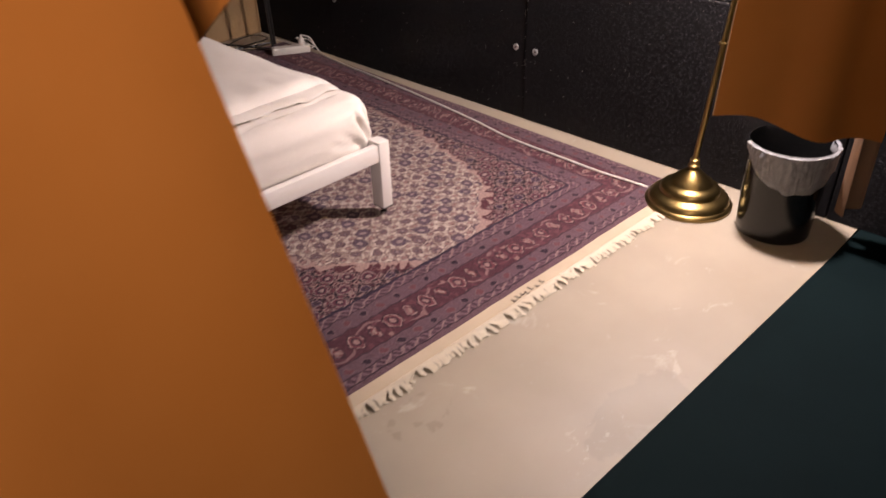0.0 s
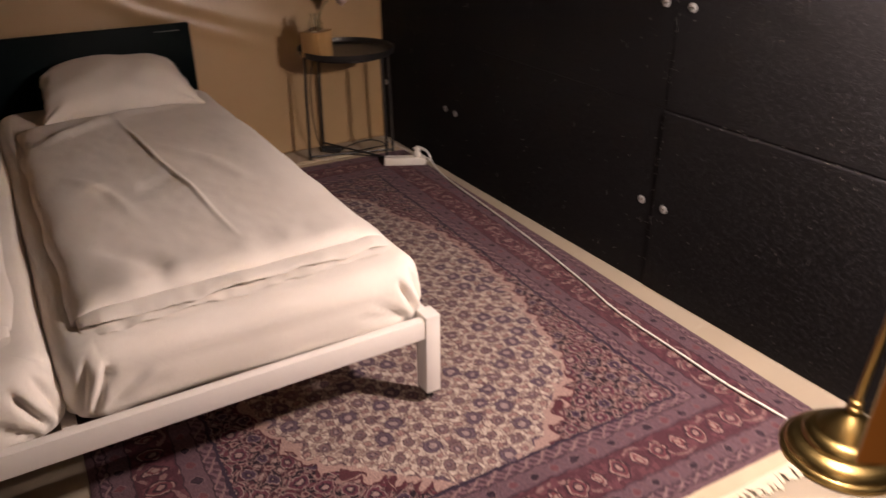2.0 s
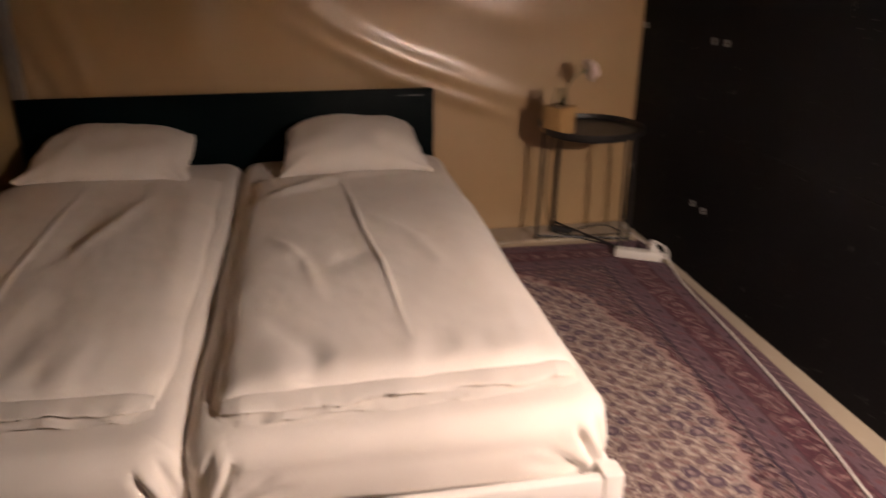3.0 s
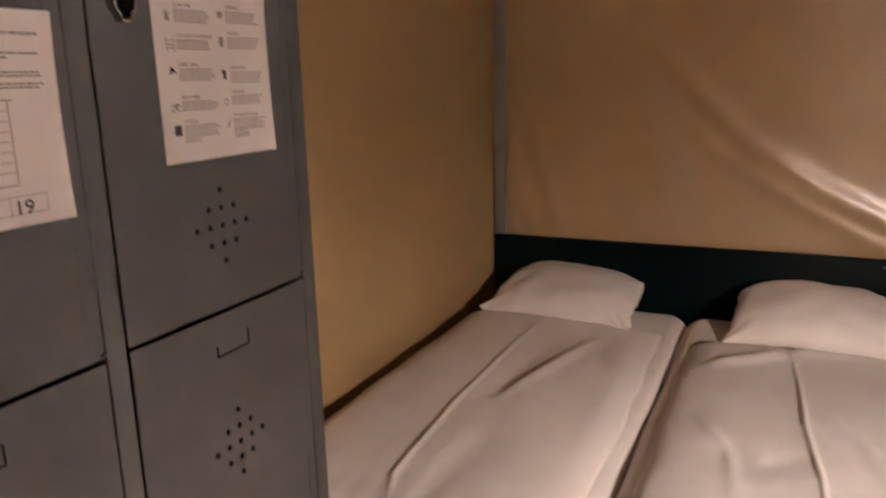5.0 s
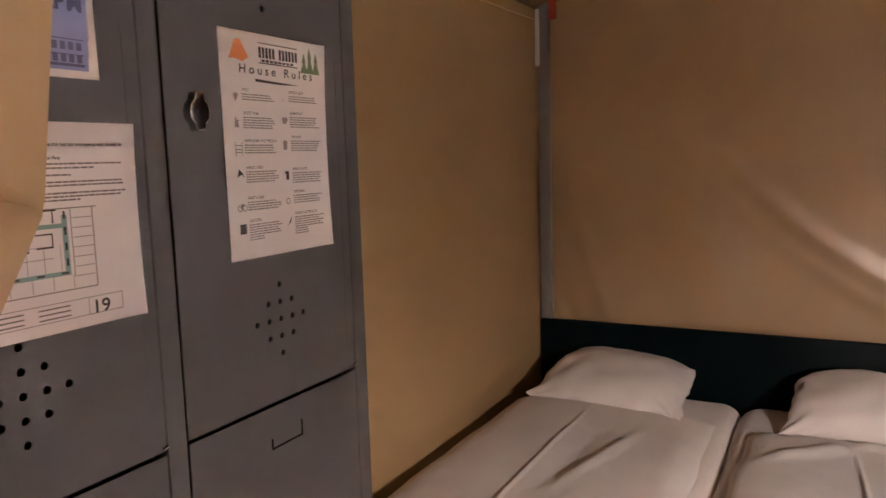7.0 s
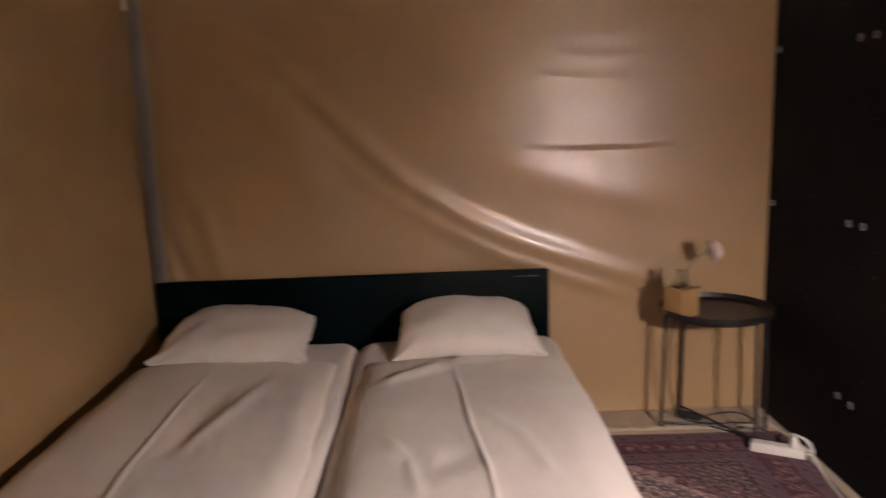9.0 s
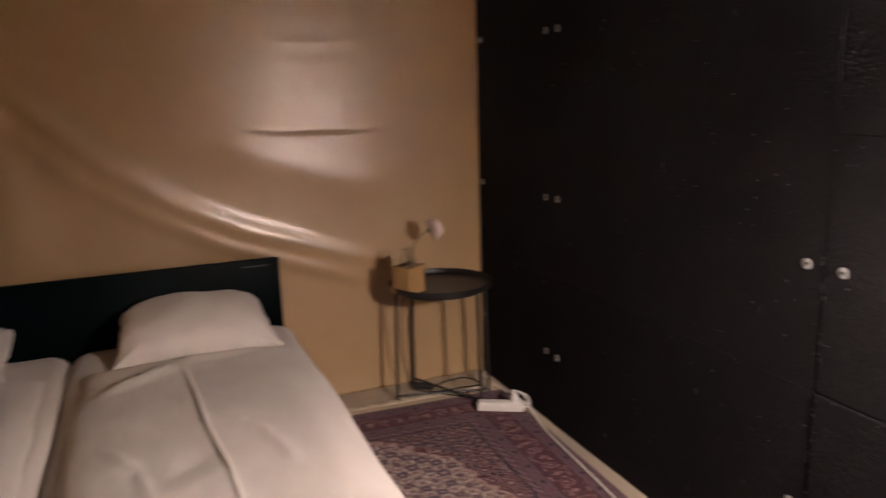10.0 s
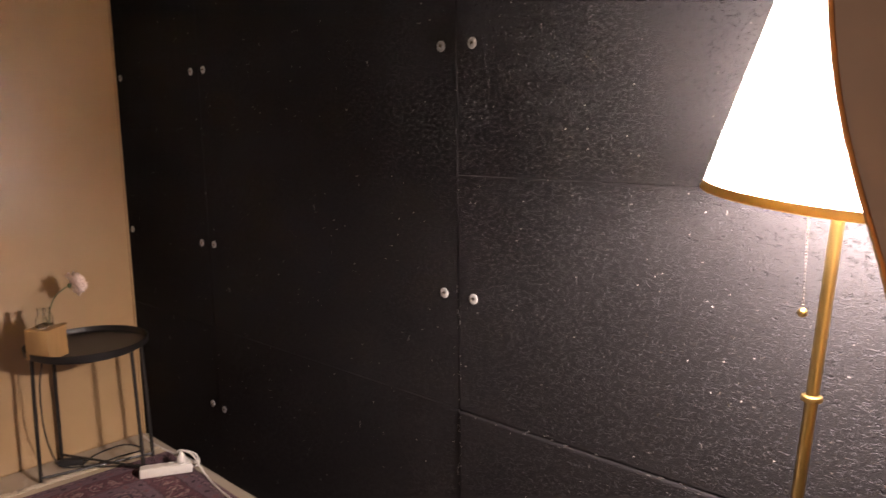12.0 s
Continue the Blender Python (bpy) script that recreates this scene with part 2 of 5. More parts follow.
    petals = bloom - ((s * 3.0).cos() * 0.06)
    main = blend(tree, petals.below(0.66), main, (0.045, 0.018, 0.028))
    main = blend(tree, petals.below(0.58) * small_id.below(0.7), main, (0.37, 0.25, 0.225))
    main = blend(tree, petals.below(0.49), main, (0.155, 0.050, 0.062))
    main = blend(tree, petals.below(0.30), main, (0.050, 0.024, 0.036))
    main = blend(tree, petals.below(0.15), main, (0.33, 0.22, 0.20))
    sprig = bud - ((s * 4.0).cos() * 0.10)
    main = blend(tree, sprig.below(0.52), main, (0.055, 0.024, 0.034))
    main = blend(tree, sprig.below(0.44) * small_id.below(0.62), main, (0.34, 0.23, 0.21))
    main = blend(tree, sprig.below(0.26), main, (0.17, 0.055, 0.062))
    main = blend(tree, sprig.below(0.11), main, (0.34, 0.24, 0.21))
    g = along * (tau / 0.058)
    dot1 = (g.cos() * 0.5 + 0.5) - ((edge - 0.064) / 0.02).absolute() * 0.7
    dot2 = (g.cos() * 0.5 + 0.5) - ((edge - 0.219) / 0.02).absolute() * 0.7
    alt = (g * 0.5).cos().above(0.0)
    guard = blend(tree, (g * 2.0).cos().above(0.72), slate, purple)
    guard = blend(tree, dot1.most(dot2).above(0.62), guard, blend(tree, alt, navy, (0.16, 0.06, 0.07)))
    guard = blend(tree, dot1.most(dot2).near(0.55, 0.05), guard, (0.21, 0.135, 0.14))
    guard = blend(tree, twig * 0.35, guard, (0.10, 0.055, 0.08))
    fine = along * (tau / 0.024)
    cord = blend(tree, (fine + edge * 260.0).cos().above(0.1), plum, (0.185, 0.11, 0.13))
    cord = blend(tree, (fine * 0.5 - edge * 200.0).cos().above(0.75), cord, (0.27, 0.18, 0.175))

    tone = blend(tree, edge.above(0.02), purple, cord)
    tone = blend(tree, edge.above(0.044), tone, guard)
    tone = blend(tree, edge.above(0.090), tone, main)
    tone = blend(tree, edge.above(0.194), tone, guard)
    tone = blend(tree, edge.above(0.245), tone, cord)
    for line in (0.02, 0.044, 0.090, 0.194, 0.245):
        tone = blend(tree, edge.near(line, 0.0020), tone, (0.045, 0.025, 0.036))
    tone = blend(tree, edge.above(0.281), tone, field)
    tone = blend(tree, edge.near(0.281, 0.005), tone, (0.03, 0.02, 0.04))
    worn = noise_of(tree, at, 2.2, 4)
    tuft = noise_of(tree, at, 330, 3)
    tone = blend(tree, worn.step(0.35, 0.8) * 0.09, tone, (0.25, 0.17, 0.17))
    tone = blend(tree, 0.75, tone, blend(tree, tuft.step(0.3, 0.7), (0.30, 0.28, 0.30), (1.0, 0.97, 1.0)), "MULTIPLY")
    tree.links.new(tone.socket, bsdf.inputs["Base Color"])
    bsdf.inputs["Roughness"].default_value = 0.9
    bsdf.inputs["Specular IOR Level"].default_value = 0.15
    bsdf.inputs["Sheen Weight"].default_value = 0.1
    bsdf.inputs["Sheen Tint"].default_value = (0.8, 0.6, 0.65, 1)
    bump(tree, bsdf, tuft + worn * 0.6, 0.5, 0.003)
    return m


def floor_material():
    m, tree, bsdf = start_material("cream_screed")
    at = coords(tree)
    cloud, blot, grit = noise_of(tree, at, 1.4, 5), noise_of(tree, at, 7, 6, 0.65, 0.8), noise_of(tree, at, 150, 4)
    tone = blend(tree, cloud.step(0.3, 0.7), (0.335, 0.278, 0.210), (0.41, 0.347, 0.268))
    tone = blend(tree, blot.step(0.60, 0.70) * 0.35, tone, (0.60, 0.56, 0.50))
    tone = blend(tree, noise_of(tree, at, 3.1, 6, 0.7, 1.2).step(0.62, 0.70) * 0.3, tone, (0.36, 0.29, 0.22))
    tone = blend(tree, cells_of(tree, at, 6).below(0.03) * 0.5, tone, (0.2, 0.16, 0.12))
    # a worn patch and peeled scuffs by the threshold
    spot = tree.nodes.new("ShaderNodeSeparateXYZ")
    tree.links.new(at, spot.inputs[0])
    wx, wy = Val(tree, spot.outputs[0]), Val(tree, spot.outputs[1])
    ragged = noise_of(tree, at, 16, 5, 0.6, 0.5)
    patch_at = ((wx - 1.04) / 0.19) ** 2.0 + ((wy - 0.40) / 0.085) ** 2.0 + (ragged - 0.5) * 1.6
    tone = blend(tree, (patch_at.step(0.9, 0.7)) * 0.55, tone, (0.30, 0.26, 0.205))
    scuff_at = ((wx - 0.90) / 0.14) ** 2.0 + ((wy - 0.42) / 0.09) ** 2.0
    flakes = noise_of(tree, at, 38, 5, 0.65, 0.9)
    tone = blend(tree, scuff_at.step(1.0, 0.2) * flakes.step(0.58, 0.66) * 0.55, tone, (0.56, 0.51, 0.44))
    heel = ((wx - 0.70) / 0.10) ** 2.0 + ((wy - 0.76) / 0.06) ** 2.0
    tone = blend(tree, heel.below(1.0) * ragged.above(0.58) * 0.4, tone, (0.24, 0.20, 0.15))
    tree.links.new(tone.socket, bsdf.inputs["Base Color"])
    tree.links.new((blot * 0.25 + 0.42).socket, bsdf.inputs["Roughness"])
    bump(tree, bsdf, grit * 0.2 + blot, 0.12, 0.003)
    return m


def brass_material():
    m, tree, bsdf = start_material("brushed_brass")
    at = coords(tree)
    n, big = noise_of(tree, at, 90, 4, 0.6, 0, (1, 1, 6)), noise_of(tree, at, 12, 4)
    tree.links.new(blend(tree, big, (0.24, 0.165, 0.060), (0.37, 0.265, 0.105)).socket, bsdf.inputs["Base Color"])
    bsdf.inputs["Metallic"].default_value = 1.0
    tree.links.new((n * 0.12 + big * 0.14 + 0.20).socket, bsdf.inputs["Roughness"])
    bump(tree, bsdf, n, 0.05, 0.001)
    return m


def shade_material():
    m, tree, bsdf = start_material("white_lamp_fabric")
    at = coords(tree)
    weave = noise_of(tree, at, 240, 2)
    tone = blend(tree, weave, (0.90, 0.88, 0.85), (0.95, 0.94, 0.92))
    lit = tree.nodes.new("ShaderNodeBsdfTranslucent")
    both = tree.nodes.new("ShaderNodeMixShader")
    both.inputs[0].default_value = 0.90
    tree.links.new(tone.socket, bsdf.inputs["Base Color"])
    tree.links.new(tone.socket, lit.inputs["Color"])
    bsdf.inputs["Roughness"].default_value = 0.9
    tree.links.new(bsdf.outputs[0], both.inputs[1])
    tree.links.new(lit.outputs[0], both.inputs[2])
    tree.links.new(both.outputs[0], tree.nodes["Material Output"].inputs["Surface"])
    return m


def glass_material():
    m, tree, bsdf = start_material("clear_glass")
    bsdf.inputs["Base Color"].default_value = (0.95, 0.97, 0.95, 1)
    bsdf.inputs["Transmission Weight"].default_value = 1.0
    bsdf.inputs["Roughness"].default_value = 0.02
    bsdf.inputs["IOR"].default_value = 1.45
    return m


def liner_material():
    m, tree, bsdf = start_material("grey_plastic_film")
    at = coords(tree)
    crumple = noise_of(tree, at, 26, 5, 0.6, 1.0)
    tree.links.new(blend(tree, crumple, (0.10, 0.10, 0.105), (0.42, 0.42, 0.44)).socket, bsdf.inputs["Base Color"])
    bsdf.inputs["Roughness"].default_value = 0.28
    bump(tree, bsdf, crumple, 0.8, 0.006)
    return m


LINEN = linen_material()
TAN = canvas_material("tan_canvas", (0.62, 0.44, 0.25), (0.54, 0.375, 0.20), 0.36, 0.08)
WALL_TAN = canvas_material("tan_coated_canvas", (0.465, 0.310, 0.160), (0.403, 0.263, 0.131), 0.34, 0.0, 0.8, 0.8)
SIDE_TAN = canvas_material("tan_matt_canvas", (0.42, 0.284, 0.142), (0.36, 0.242, 0.118), 0.6, 0.0, 0.25)
ROOF_TAN = canvas_material("tan_roof_canvas", (0.40, 0.27, 0.14), (0.33, 0.22, 0.11), 0.6, 0.4, 0.25)
HEM_TAN = canvas_material("brown_hem_canvas", (0.29, 0.175, 0.11), (0.24, 0.14, 0.085), 0.6, 0.0, 0.25)
ORANGE = canvas_material("orange_canvas", (0.68, 0.25, 0.055), (0.58, 0.195, 0.035), 0.5, 0.055, 0.3)
BOARD = board_material()
RUG = rug_material()
FLOOR = floor_material()
BRASS = brass_material()
SHADE = shade_material()
GLASS = glass_material()
LINER = liner_material()
GREEN_FLOOR = surface("dark_green_matting", (0.0052, 0.0115, 0.0128), (0.0034, 0.0080, 0.0092), 0.8, fine=120, relief=0.3, spec=0.04)
HALL = surface("dark_hall_paint", (0.05, 0.045, 0.04), (0.035, 0.03, 0.028), 0.8)
WHITE_METAL = surface("white_powder_coat", (0.80, 0.76, 0.73), (0.72, 0.68, 0.65), 0.4, fine=90, relief=0.05)
GREEN = surface("dark_green_lacquer", (0.0015, 0.0047, 0.0052), (0.0011, 0.0032, 0.0038), 0.45, fine=70, relief=0.08, spec=0.03)
GREY = surface("grey_locker_steel", (0.049, 0.0450, 0.0445), (0.042, 0.039, 0.0385), 0.5, fine=200, relief=0.06, big=2.0, spec=0.2)
# near-black: the locker's inner shade put into the steel colour; label holders share it
GREY_DARK = surface("shade_dark_steel", (0.008, 0.008, 0.008), (0.006, 0.006, 0.006), 0.8, spec=0.03)
CHROME = surface("worn_chrome", (0.42, 0.42, 0.42), (0.26, 0.26, 0.27), 0.22, 1.0, fine=120, relief=0.05)
ZINC = surface("galvanised_steel", (0.34, 0.33, 0.32), (0.26, 0.25, 0.25), 0.42, 0.6, fine=40, relief=0.08)
WASHER = surface("zinc_washer", (0.55, 0.55, 0.54), (0.4, 0.4, 0.4), 0.45, 0.35, fine=200)
CHIP = surface("bare_fibre", (0.17, 0.165, 0.16), (0.11, 0.105, 0.10), 0.8)
BLACK_METAL = surface("black_powder_coat", (0.016, 0.015, 0.015), (0.01, 0.01, 0.01), 0.42, fine=180, relief=0.1)
BLACK_PLASTIC = surface("glossy_black_plastic", (0.007, 0.007, 0.0075), (0.005, 0.005, 0.005), 0.2, fine=30, relief=0.02)
RUBBER = surface("black_rubber", (0.012, 0.012, 0.012), (0.02, 0.02, 0.02), 0.7)
WHITE_PLASTIC = surface("white_plastic", (0.78, 0.75, 0.70), (0.72, 0.69, 0.64), 0.38, relief=0.03)
WOOD = surface("pale_beech", (0.50, 0.31, 0.14), (0.36, 0.21, 0.085), 0.5, big=14, fine=60, relief=0.15, stretch=(1, 1, 0.12))
PAPER = surface("white_paper", (0.94, 0.92, 0.90), (0.91, 0.89, 0.87), 0.8, relief=0.03)
PAPER_BLUE = surface("blue_print", (0.24, 0.27, 0.47), (0.22, 0.25, 0.44), 0.7, relief=0.02)
INK = surface("black_ink", (0.025, 0.022, 0.025), (0.035, 0.03, 0.03), 0.7, relief=0)
INK_GREY = surface("grey_ink", (0.22, 0.20, 0.20), (0.30, 0.28, 0.27), 0.8, relief=0)
INK_PALE = surface("pale_grey_ink", (0.30, 0.265, 0.26), (0.38, 0.34, 0.335), 0.8, relief=0)
INK_NAVY = surface("navy_ink", (0.035, 0.035, 0.09), (0.045, 0.045, 0.1), 0.7, relief=0)
INK_TEAL = surface("teal_ink", (0.25, 0.42, 0.40), (0.30, 0.46, 0.44), 0.8, relief=0)
INK_ORANGE = surface("orange_ink", (0.72, 0.27, 0.10), (0.62, 0.2, 0.07), 0.8, relief=0)
INK_GREEN = surface("green_ink", (0.10, 0.16, 0.07), (0.18, 0.25, 0.12), 0.8, relief=0)
FRINGE = surface("cream_cotton", (0.76, 0.68, 0.55), (0.66, 0.57, 0.44), 0.9, fine=150, relief=0.3)
STRIP = surface("cream_flat_weave", (0.56, 0.46, 0.335), (0.47, 0.375, 0.265), 0.9, big=9, fine=220, relief=0.4)
PETAL = surface("pale_pink_petal", (0.90, 0.80, 0.76), (0.84, 0.68, 0.64), 0.7, big=40, relief=0.1)
STEM = surface("green_stem", (0.10, 0.14, 0.06), (0.07, 0.10, 0.04), 0.6)
GOLD_TRIM = surface("gold_braid", (0.72, 0.46, 0.11), (0.60, 0.36, 0.08), 0.55, fine=160, relief=0.3)
RED_STRAP = surface("red_webbing", (0.50, 0.075, 0.03), (0.40, 0.06, 0.03), 0.7)
FILAMENT = start_material("lit_bulb")
FILAMENT[2].inputs["Emission Color"].default_value = (1.0, 0.78, 0.5, 1)
FILAMENT[2].inputs["Emission Strength"].default_value = 20
FILAMENT = FILAMENT[0]


# ---- mesh helpers ----
def finish(name, bm, material, smooth=True, angle=40):
    bmesh.ops.recalc_face_normals(bm, faces=bm.faces)
    me = bpy.data.meshes.new(name)
    bm.to_mesh(me)
    bm.free()
    if material:
        me.materials.append(material)
    if smooth:
        me.shade_smooth()
        me.set_sharp_from_angle(angle=radians(angle))
    return new(name, me)


def part(name, bm, material, parent, label="", smooth=True, angle=40):
    ob = finish(name, bm, material, smooth, angle)
    ob.parent = parent
    if label:
        tagged(ob, label)
    return ob


def thing(name, place, label, category, group="", turn=0.0):
    ob = new(name)
    ob.empty_display_size = 0.1
    ob.matrix_world = pose(*place, 0, 0, turn)
    return tagged(ob, label, category, group)


def block(lo, hi, bevel=0.0, bm=None, segments=2):
    bm = bm or bmesh.new()
    got = bmesh.ops.create_cube(bm, size=1)["verts"]
    for v in got:
        v.co = Vector([(lo[i] + hi[i]) / 2 + v.co[i] * (hi[i] - lo[i]) for i in range(3)])
    if bevel:
        edges = list({e for v in got for e in v.link_edges})
        bmesh.ops.bevel(bm, geom=edges, offset=bevel, segments=segments, affect="EDGES", profile=0.5)
    return bm


def lathe(profile, steps=40, bm=None, at=(0, 0, 0), closed=False):
    """Turns rows of (radius, height) about the z axis."""
    bm = bm or bmesh.new()
    rings = []
    for r, z in profile:
        rings.append([bm.verts.new((at[0] + r * math.cos(2 * math.pi * k / steps), at[1] + r * math.sin(2 * math.pi * k / steps), at[2] + z)) for k in range(steps)])
    for a, b in zip(rings, rings[1:]):
        for k in range(steps):
            bm.faces.new((a[k], a[(k + 1) % steps], b[(k + 1) % steps], b[k]))
    if not closed:
        for ring in (rings[0], rings[-1]):
            bm.faces.new(ring)
    return bm


def spline(points, per=8):
    """A smooth line through points."""
    pts = [Vector(p) for p in points]
    pts = [pts[0] * 2 - pts[1], *pts, pts[-1] * 2 - pts[-2]]
    out = []
    for a, b, c, d in zip(pts, pts[1:], pts[2:], pts[3:]):
        for k in range(per):
            t = k / per
            out.append(0.5 * (2 * b + (c - a) * t + (2 * a - 5 * b + 4 * c - d) * t * t + (3 * b - a - 3 * c + d) * t ** 3))
    return [*out, pts[-2]]


def tube(points, radius, sides=8, bm=None):
    """A round rod along points, closed at both ends."""
    bm = bm or bmesh.new()
    pts = [Vector(p) for p in points]
    rings, up = [], Vector((0.0, 0.0, 1.0))
    for k, p in enumerate(pts):
        way = (pts[min(k + 1, len(pts) - 1)] - pts[max(k - 1, 0)]).normalized()
        if abs(way.dot(up)) > 0.95:
            up = Vector((1.0, 0.0, 0.0)) if abs(way.x) < 0.9 else Vector((0.0, 1.0, 0.0))
        right = way.cross(up).normalized()
        up = right.cross(way).normalized()
        rings.append([bm.verts.new(p + radius * (math.cos(2 * math.pi * j / sides) * right + math.sin(2 * math.pi * j / sides) * up)) for j in range(sides)])
    for a, b in zip(rings, rings[1:]):
        for j in range(sides):
            bm.faces.new((a[j], a[(j + 1) % sides], b[(j + 1) % sides], b[j]))
    for ring in (rings[0], rings[-1]):
        bm.faces.new(ring)
    return bm


def sheet(place, nu, nv, bm=None):
    """A grid of nu by nv cells; place(u, v) gives each corner for u, v from 0 to 1."""
    bm = bm or bmesh.new()
    rows = [[bm.verts.new(place(i / nu, j / nv)) for i in range(nu + 1)] for j in range(nv + 1)]
    for a, b in zip(rows, rows[1:]):
        for i in range(nu):
            bm.faces.new((a[i], a[i + 1], b[i + 1], b[i]))
    return bm


def rough(x, y, z=0.0, size=1.0):
    return noise.noise(Vector((x, y, z)) / size)


def thicken(ob, depth):
    mod = ob.modifiers.new("thickness", "SOLIDIFY")
    mod.thickness, mod.offset = depth, 0
    return ob


def fold(x, z, line, width, height, steep=1.0):
    """Height of a soft ridge along a polyline, fading at its ends."""
    best, along = 9.0, 0.0
    p, n = Vector((x, z)), len(line) - 1
    for k in range(n):
        a, b = Vector(line[k]), Vector(line[k + 1])
        t = max(0.0, min(1.0, (p - a).dot(b - a) / (b - a).length_squared))
        d = (p - a - (b - a) * t).length
        if d < best:
            best, along = d, (k + t) / n
    return height * math.exp(-((best / width) ** 2) * steep) * min(1.0, 4 * along + 0.05, 4 * (1 - along) + 0.05)


# ---- the setting ----
WEST, EAST, NORTH, SOUTH = -0.45, 2.2, 3.6, 0.33


def structure(name, bm, material, smooth=False):
    return tagged(finish(name, bm, material, smooth), kind="structure")


structure("floor", sheet(lambda u, v: (-2.6 + 4.9 * u, SOUTH - 0.01 + (NORTH + 0.15 - SOUTH + 0.01) * v, 0), 4, 4), FLOOR)
matting = block((-2.6, -3.0, -0.1), (EAST + 0.1, SOUTH - 0.01, 0.003), 0.004)
for v in matting.verts:
    if v.co.y > 0:
        v.co.y += 0.030 * (2.0 - v.co.x)
structure("floor_hall", matting, GREEN_FLOOR)

BACK_FOLDS = (
    ([(-0.40, 1.92), (0.09, 1.62), (0.38, 1.33), (0.62, 1.095), (0.86, 0.93), (1.12, 0.805), (1.5, 0.665), (1.9, 0.55)], 0.044, 0.0165),
    ([(0.15, 1.43), (0.50, 1.06), (0.80, 0.870), (1.04, 0.745), (1.32, 0.642), (1.5, 0.578), (1.68, 0.52)], 0.036, 0.0110),
    ([(-0.38, 1.50), (-0.30, 1.18), (-0.20, 0.88), (-0.13, 0.60)], 0.045, 0.015),
    ([(-0.41, 0.95), (-0.36, 0.80), (-0.29, 0.62)], 0.032, -0.022),
    ([(1.10, 1.225), (1.32, 1.205), (1.64, 1.20), (1.85, 1.22)], 0.011, 0.0030),
    ([(1.28, 1.185), (1.45, 1.178), (1.62, 1.186)], 0.022, -0.0040),
    ([(1.0, 1.18), (1.25, 1.08), (1.56, 0.985), (1.9, 0.93)], 0.075, 0.0062),
    ([(1.2, 1.50), (1.45, 1.47), (1.7, 1.50)], 0.028, 0.0027),
    ([(1.25, 1.58), (1.5, 1.56), (1.75, 1.585)], 0.022, 0.0022),
    ([(-0.2, 1.75), (0.2, 1.25), (0.35, 0.72)], 0.10, 0.02),
    ([(1.54, 1.22), (1.57, 1.30), (1.55, 1.38)], 0.016, 0.0016),
    ([(1.26, 1.40), (1.45, 1.385), (1.62, 1.40), (1.80, 1.44)], 0.034, -0.0020),
    ([(1.30, 1.66), (1.50, 1.65), (1.72, 1.67)], 0.024, 0.0016),
)


def back_canvas(u, v):
    x, z = WEST + (EAST - WEST) * u, 2.75 * v
    d = sum(fold(x, z, *f) for f in BACK_FOLDS) + 0.0022 * rough(x, z, 3, 0.5) + 0.0012 * rough(x, z, 7, 0.13)
    return (x, NORTH - d * min(1.0, 12 * u, 12 * (1 - u)), z)


thicken(structure("wall_north", sheet(back_canvas, 230, 250), WALL_TAN, True), 0.004)


def west_canvas(u, v):
    y, z = SOUTH + (NORTH - SOUTH) * u, 2.04 * v
    low = max(0.0, min(1.0, (0.58 - z) / 0.26))
    sag = 0.060 * low * low * (3 - 2 * low) * min(1.0, max(0.0, 3.0 * (y - 1.35)), max(0.0, 5.0 * (NORTH - 0.03 - y)))
    return (WEST - sag - 0.012 * rough(y, z, 5, 0.8) * min(1.0, 8 * (1 - u)) - 0.003 * rough(y, z, 9, 0.2), y, z)


thicken(structure("wall_west", sheet(west_canvas, 80, 120), SIDE_TAN, True), 0.004)
thicken(structure("ceiling", sheet(lambda u, v: (WEST - 0.02 + (EAST + 0.02 - WEST) * u, SOUTH - 0.1 + (NORTH + 0.15 - SOUTH) * v,
        2.035 + 0.62 * math.sin(math.pi * min(0.5, u * 0.55)) + 0.01 * rough(u * 3, v * 3, 2)), 30, 30), ROOF_TAN, True), 0.004)
structure("wall_hall_west", block((-2.7, -3.0, 0), (-2.6, NORTH + 0.2, 3.0)), HALL)
structure("wall_hall_south", block((-2.6, -3.1, 0), (EAST, -3.0, 3.0)), HALL)
structure("wall_hall_north", block((-2.6, NORTH + 0.12, 0), (EAST, NORTH + 0.2, 3.0)), HALL)
structure("ceiling_hall", block((-2.7, -3.1, 3.0), (EAST + 0.2, NORTH + 0.2, 3.1)), HALL)

# black board wall: a backing with single boards on it
wall_east = structure("wall_east", block((EAST + 0.016, -3.0, 0), (EAST + 0.12, NORTH + 0.2, 3.0)), BLACK_METAL)
SEAMS_Y = (-3.0, -2.08, -0.83, 0.42, 1.67, 2.92, NORTH + 0.15)


def board_levels(col):
    return (0.0, 0.61, 1.232, 1.86, 3.0) if col < 4 else (0.0, 0.613, 1.86, 3.0)


def board_out(col, row):
    """How far a board stands proud of the wall's face."""
    if col < 4:
        return 0.0012 * ((row * 5 + col * 3) % 3) + (0.0075 if row == 0 else 0.0)
    return 0.0028 if row == 0 and col == 4 else 0.0006


def board_face(y, z):
    col = next(k for k in range(6) if y < SEAMS_Y[k + 1])
    levels = board_levels(col)
    return EAST - board_out(col, next(k for k in range(len(levels) - 1) if z < levels[k + 1]))


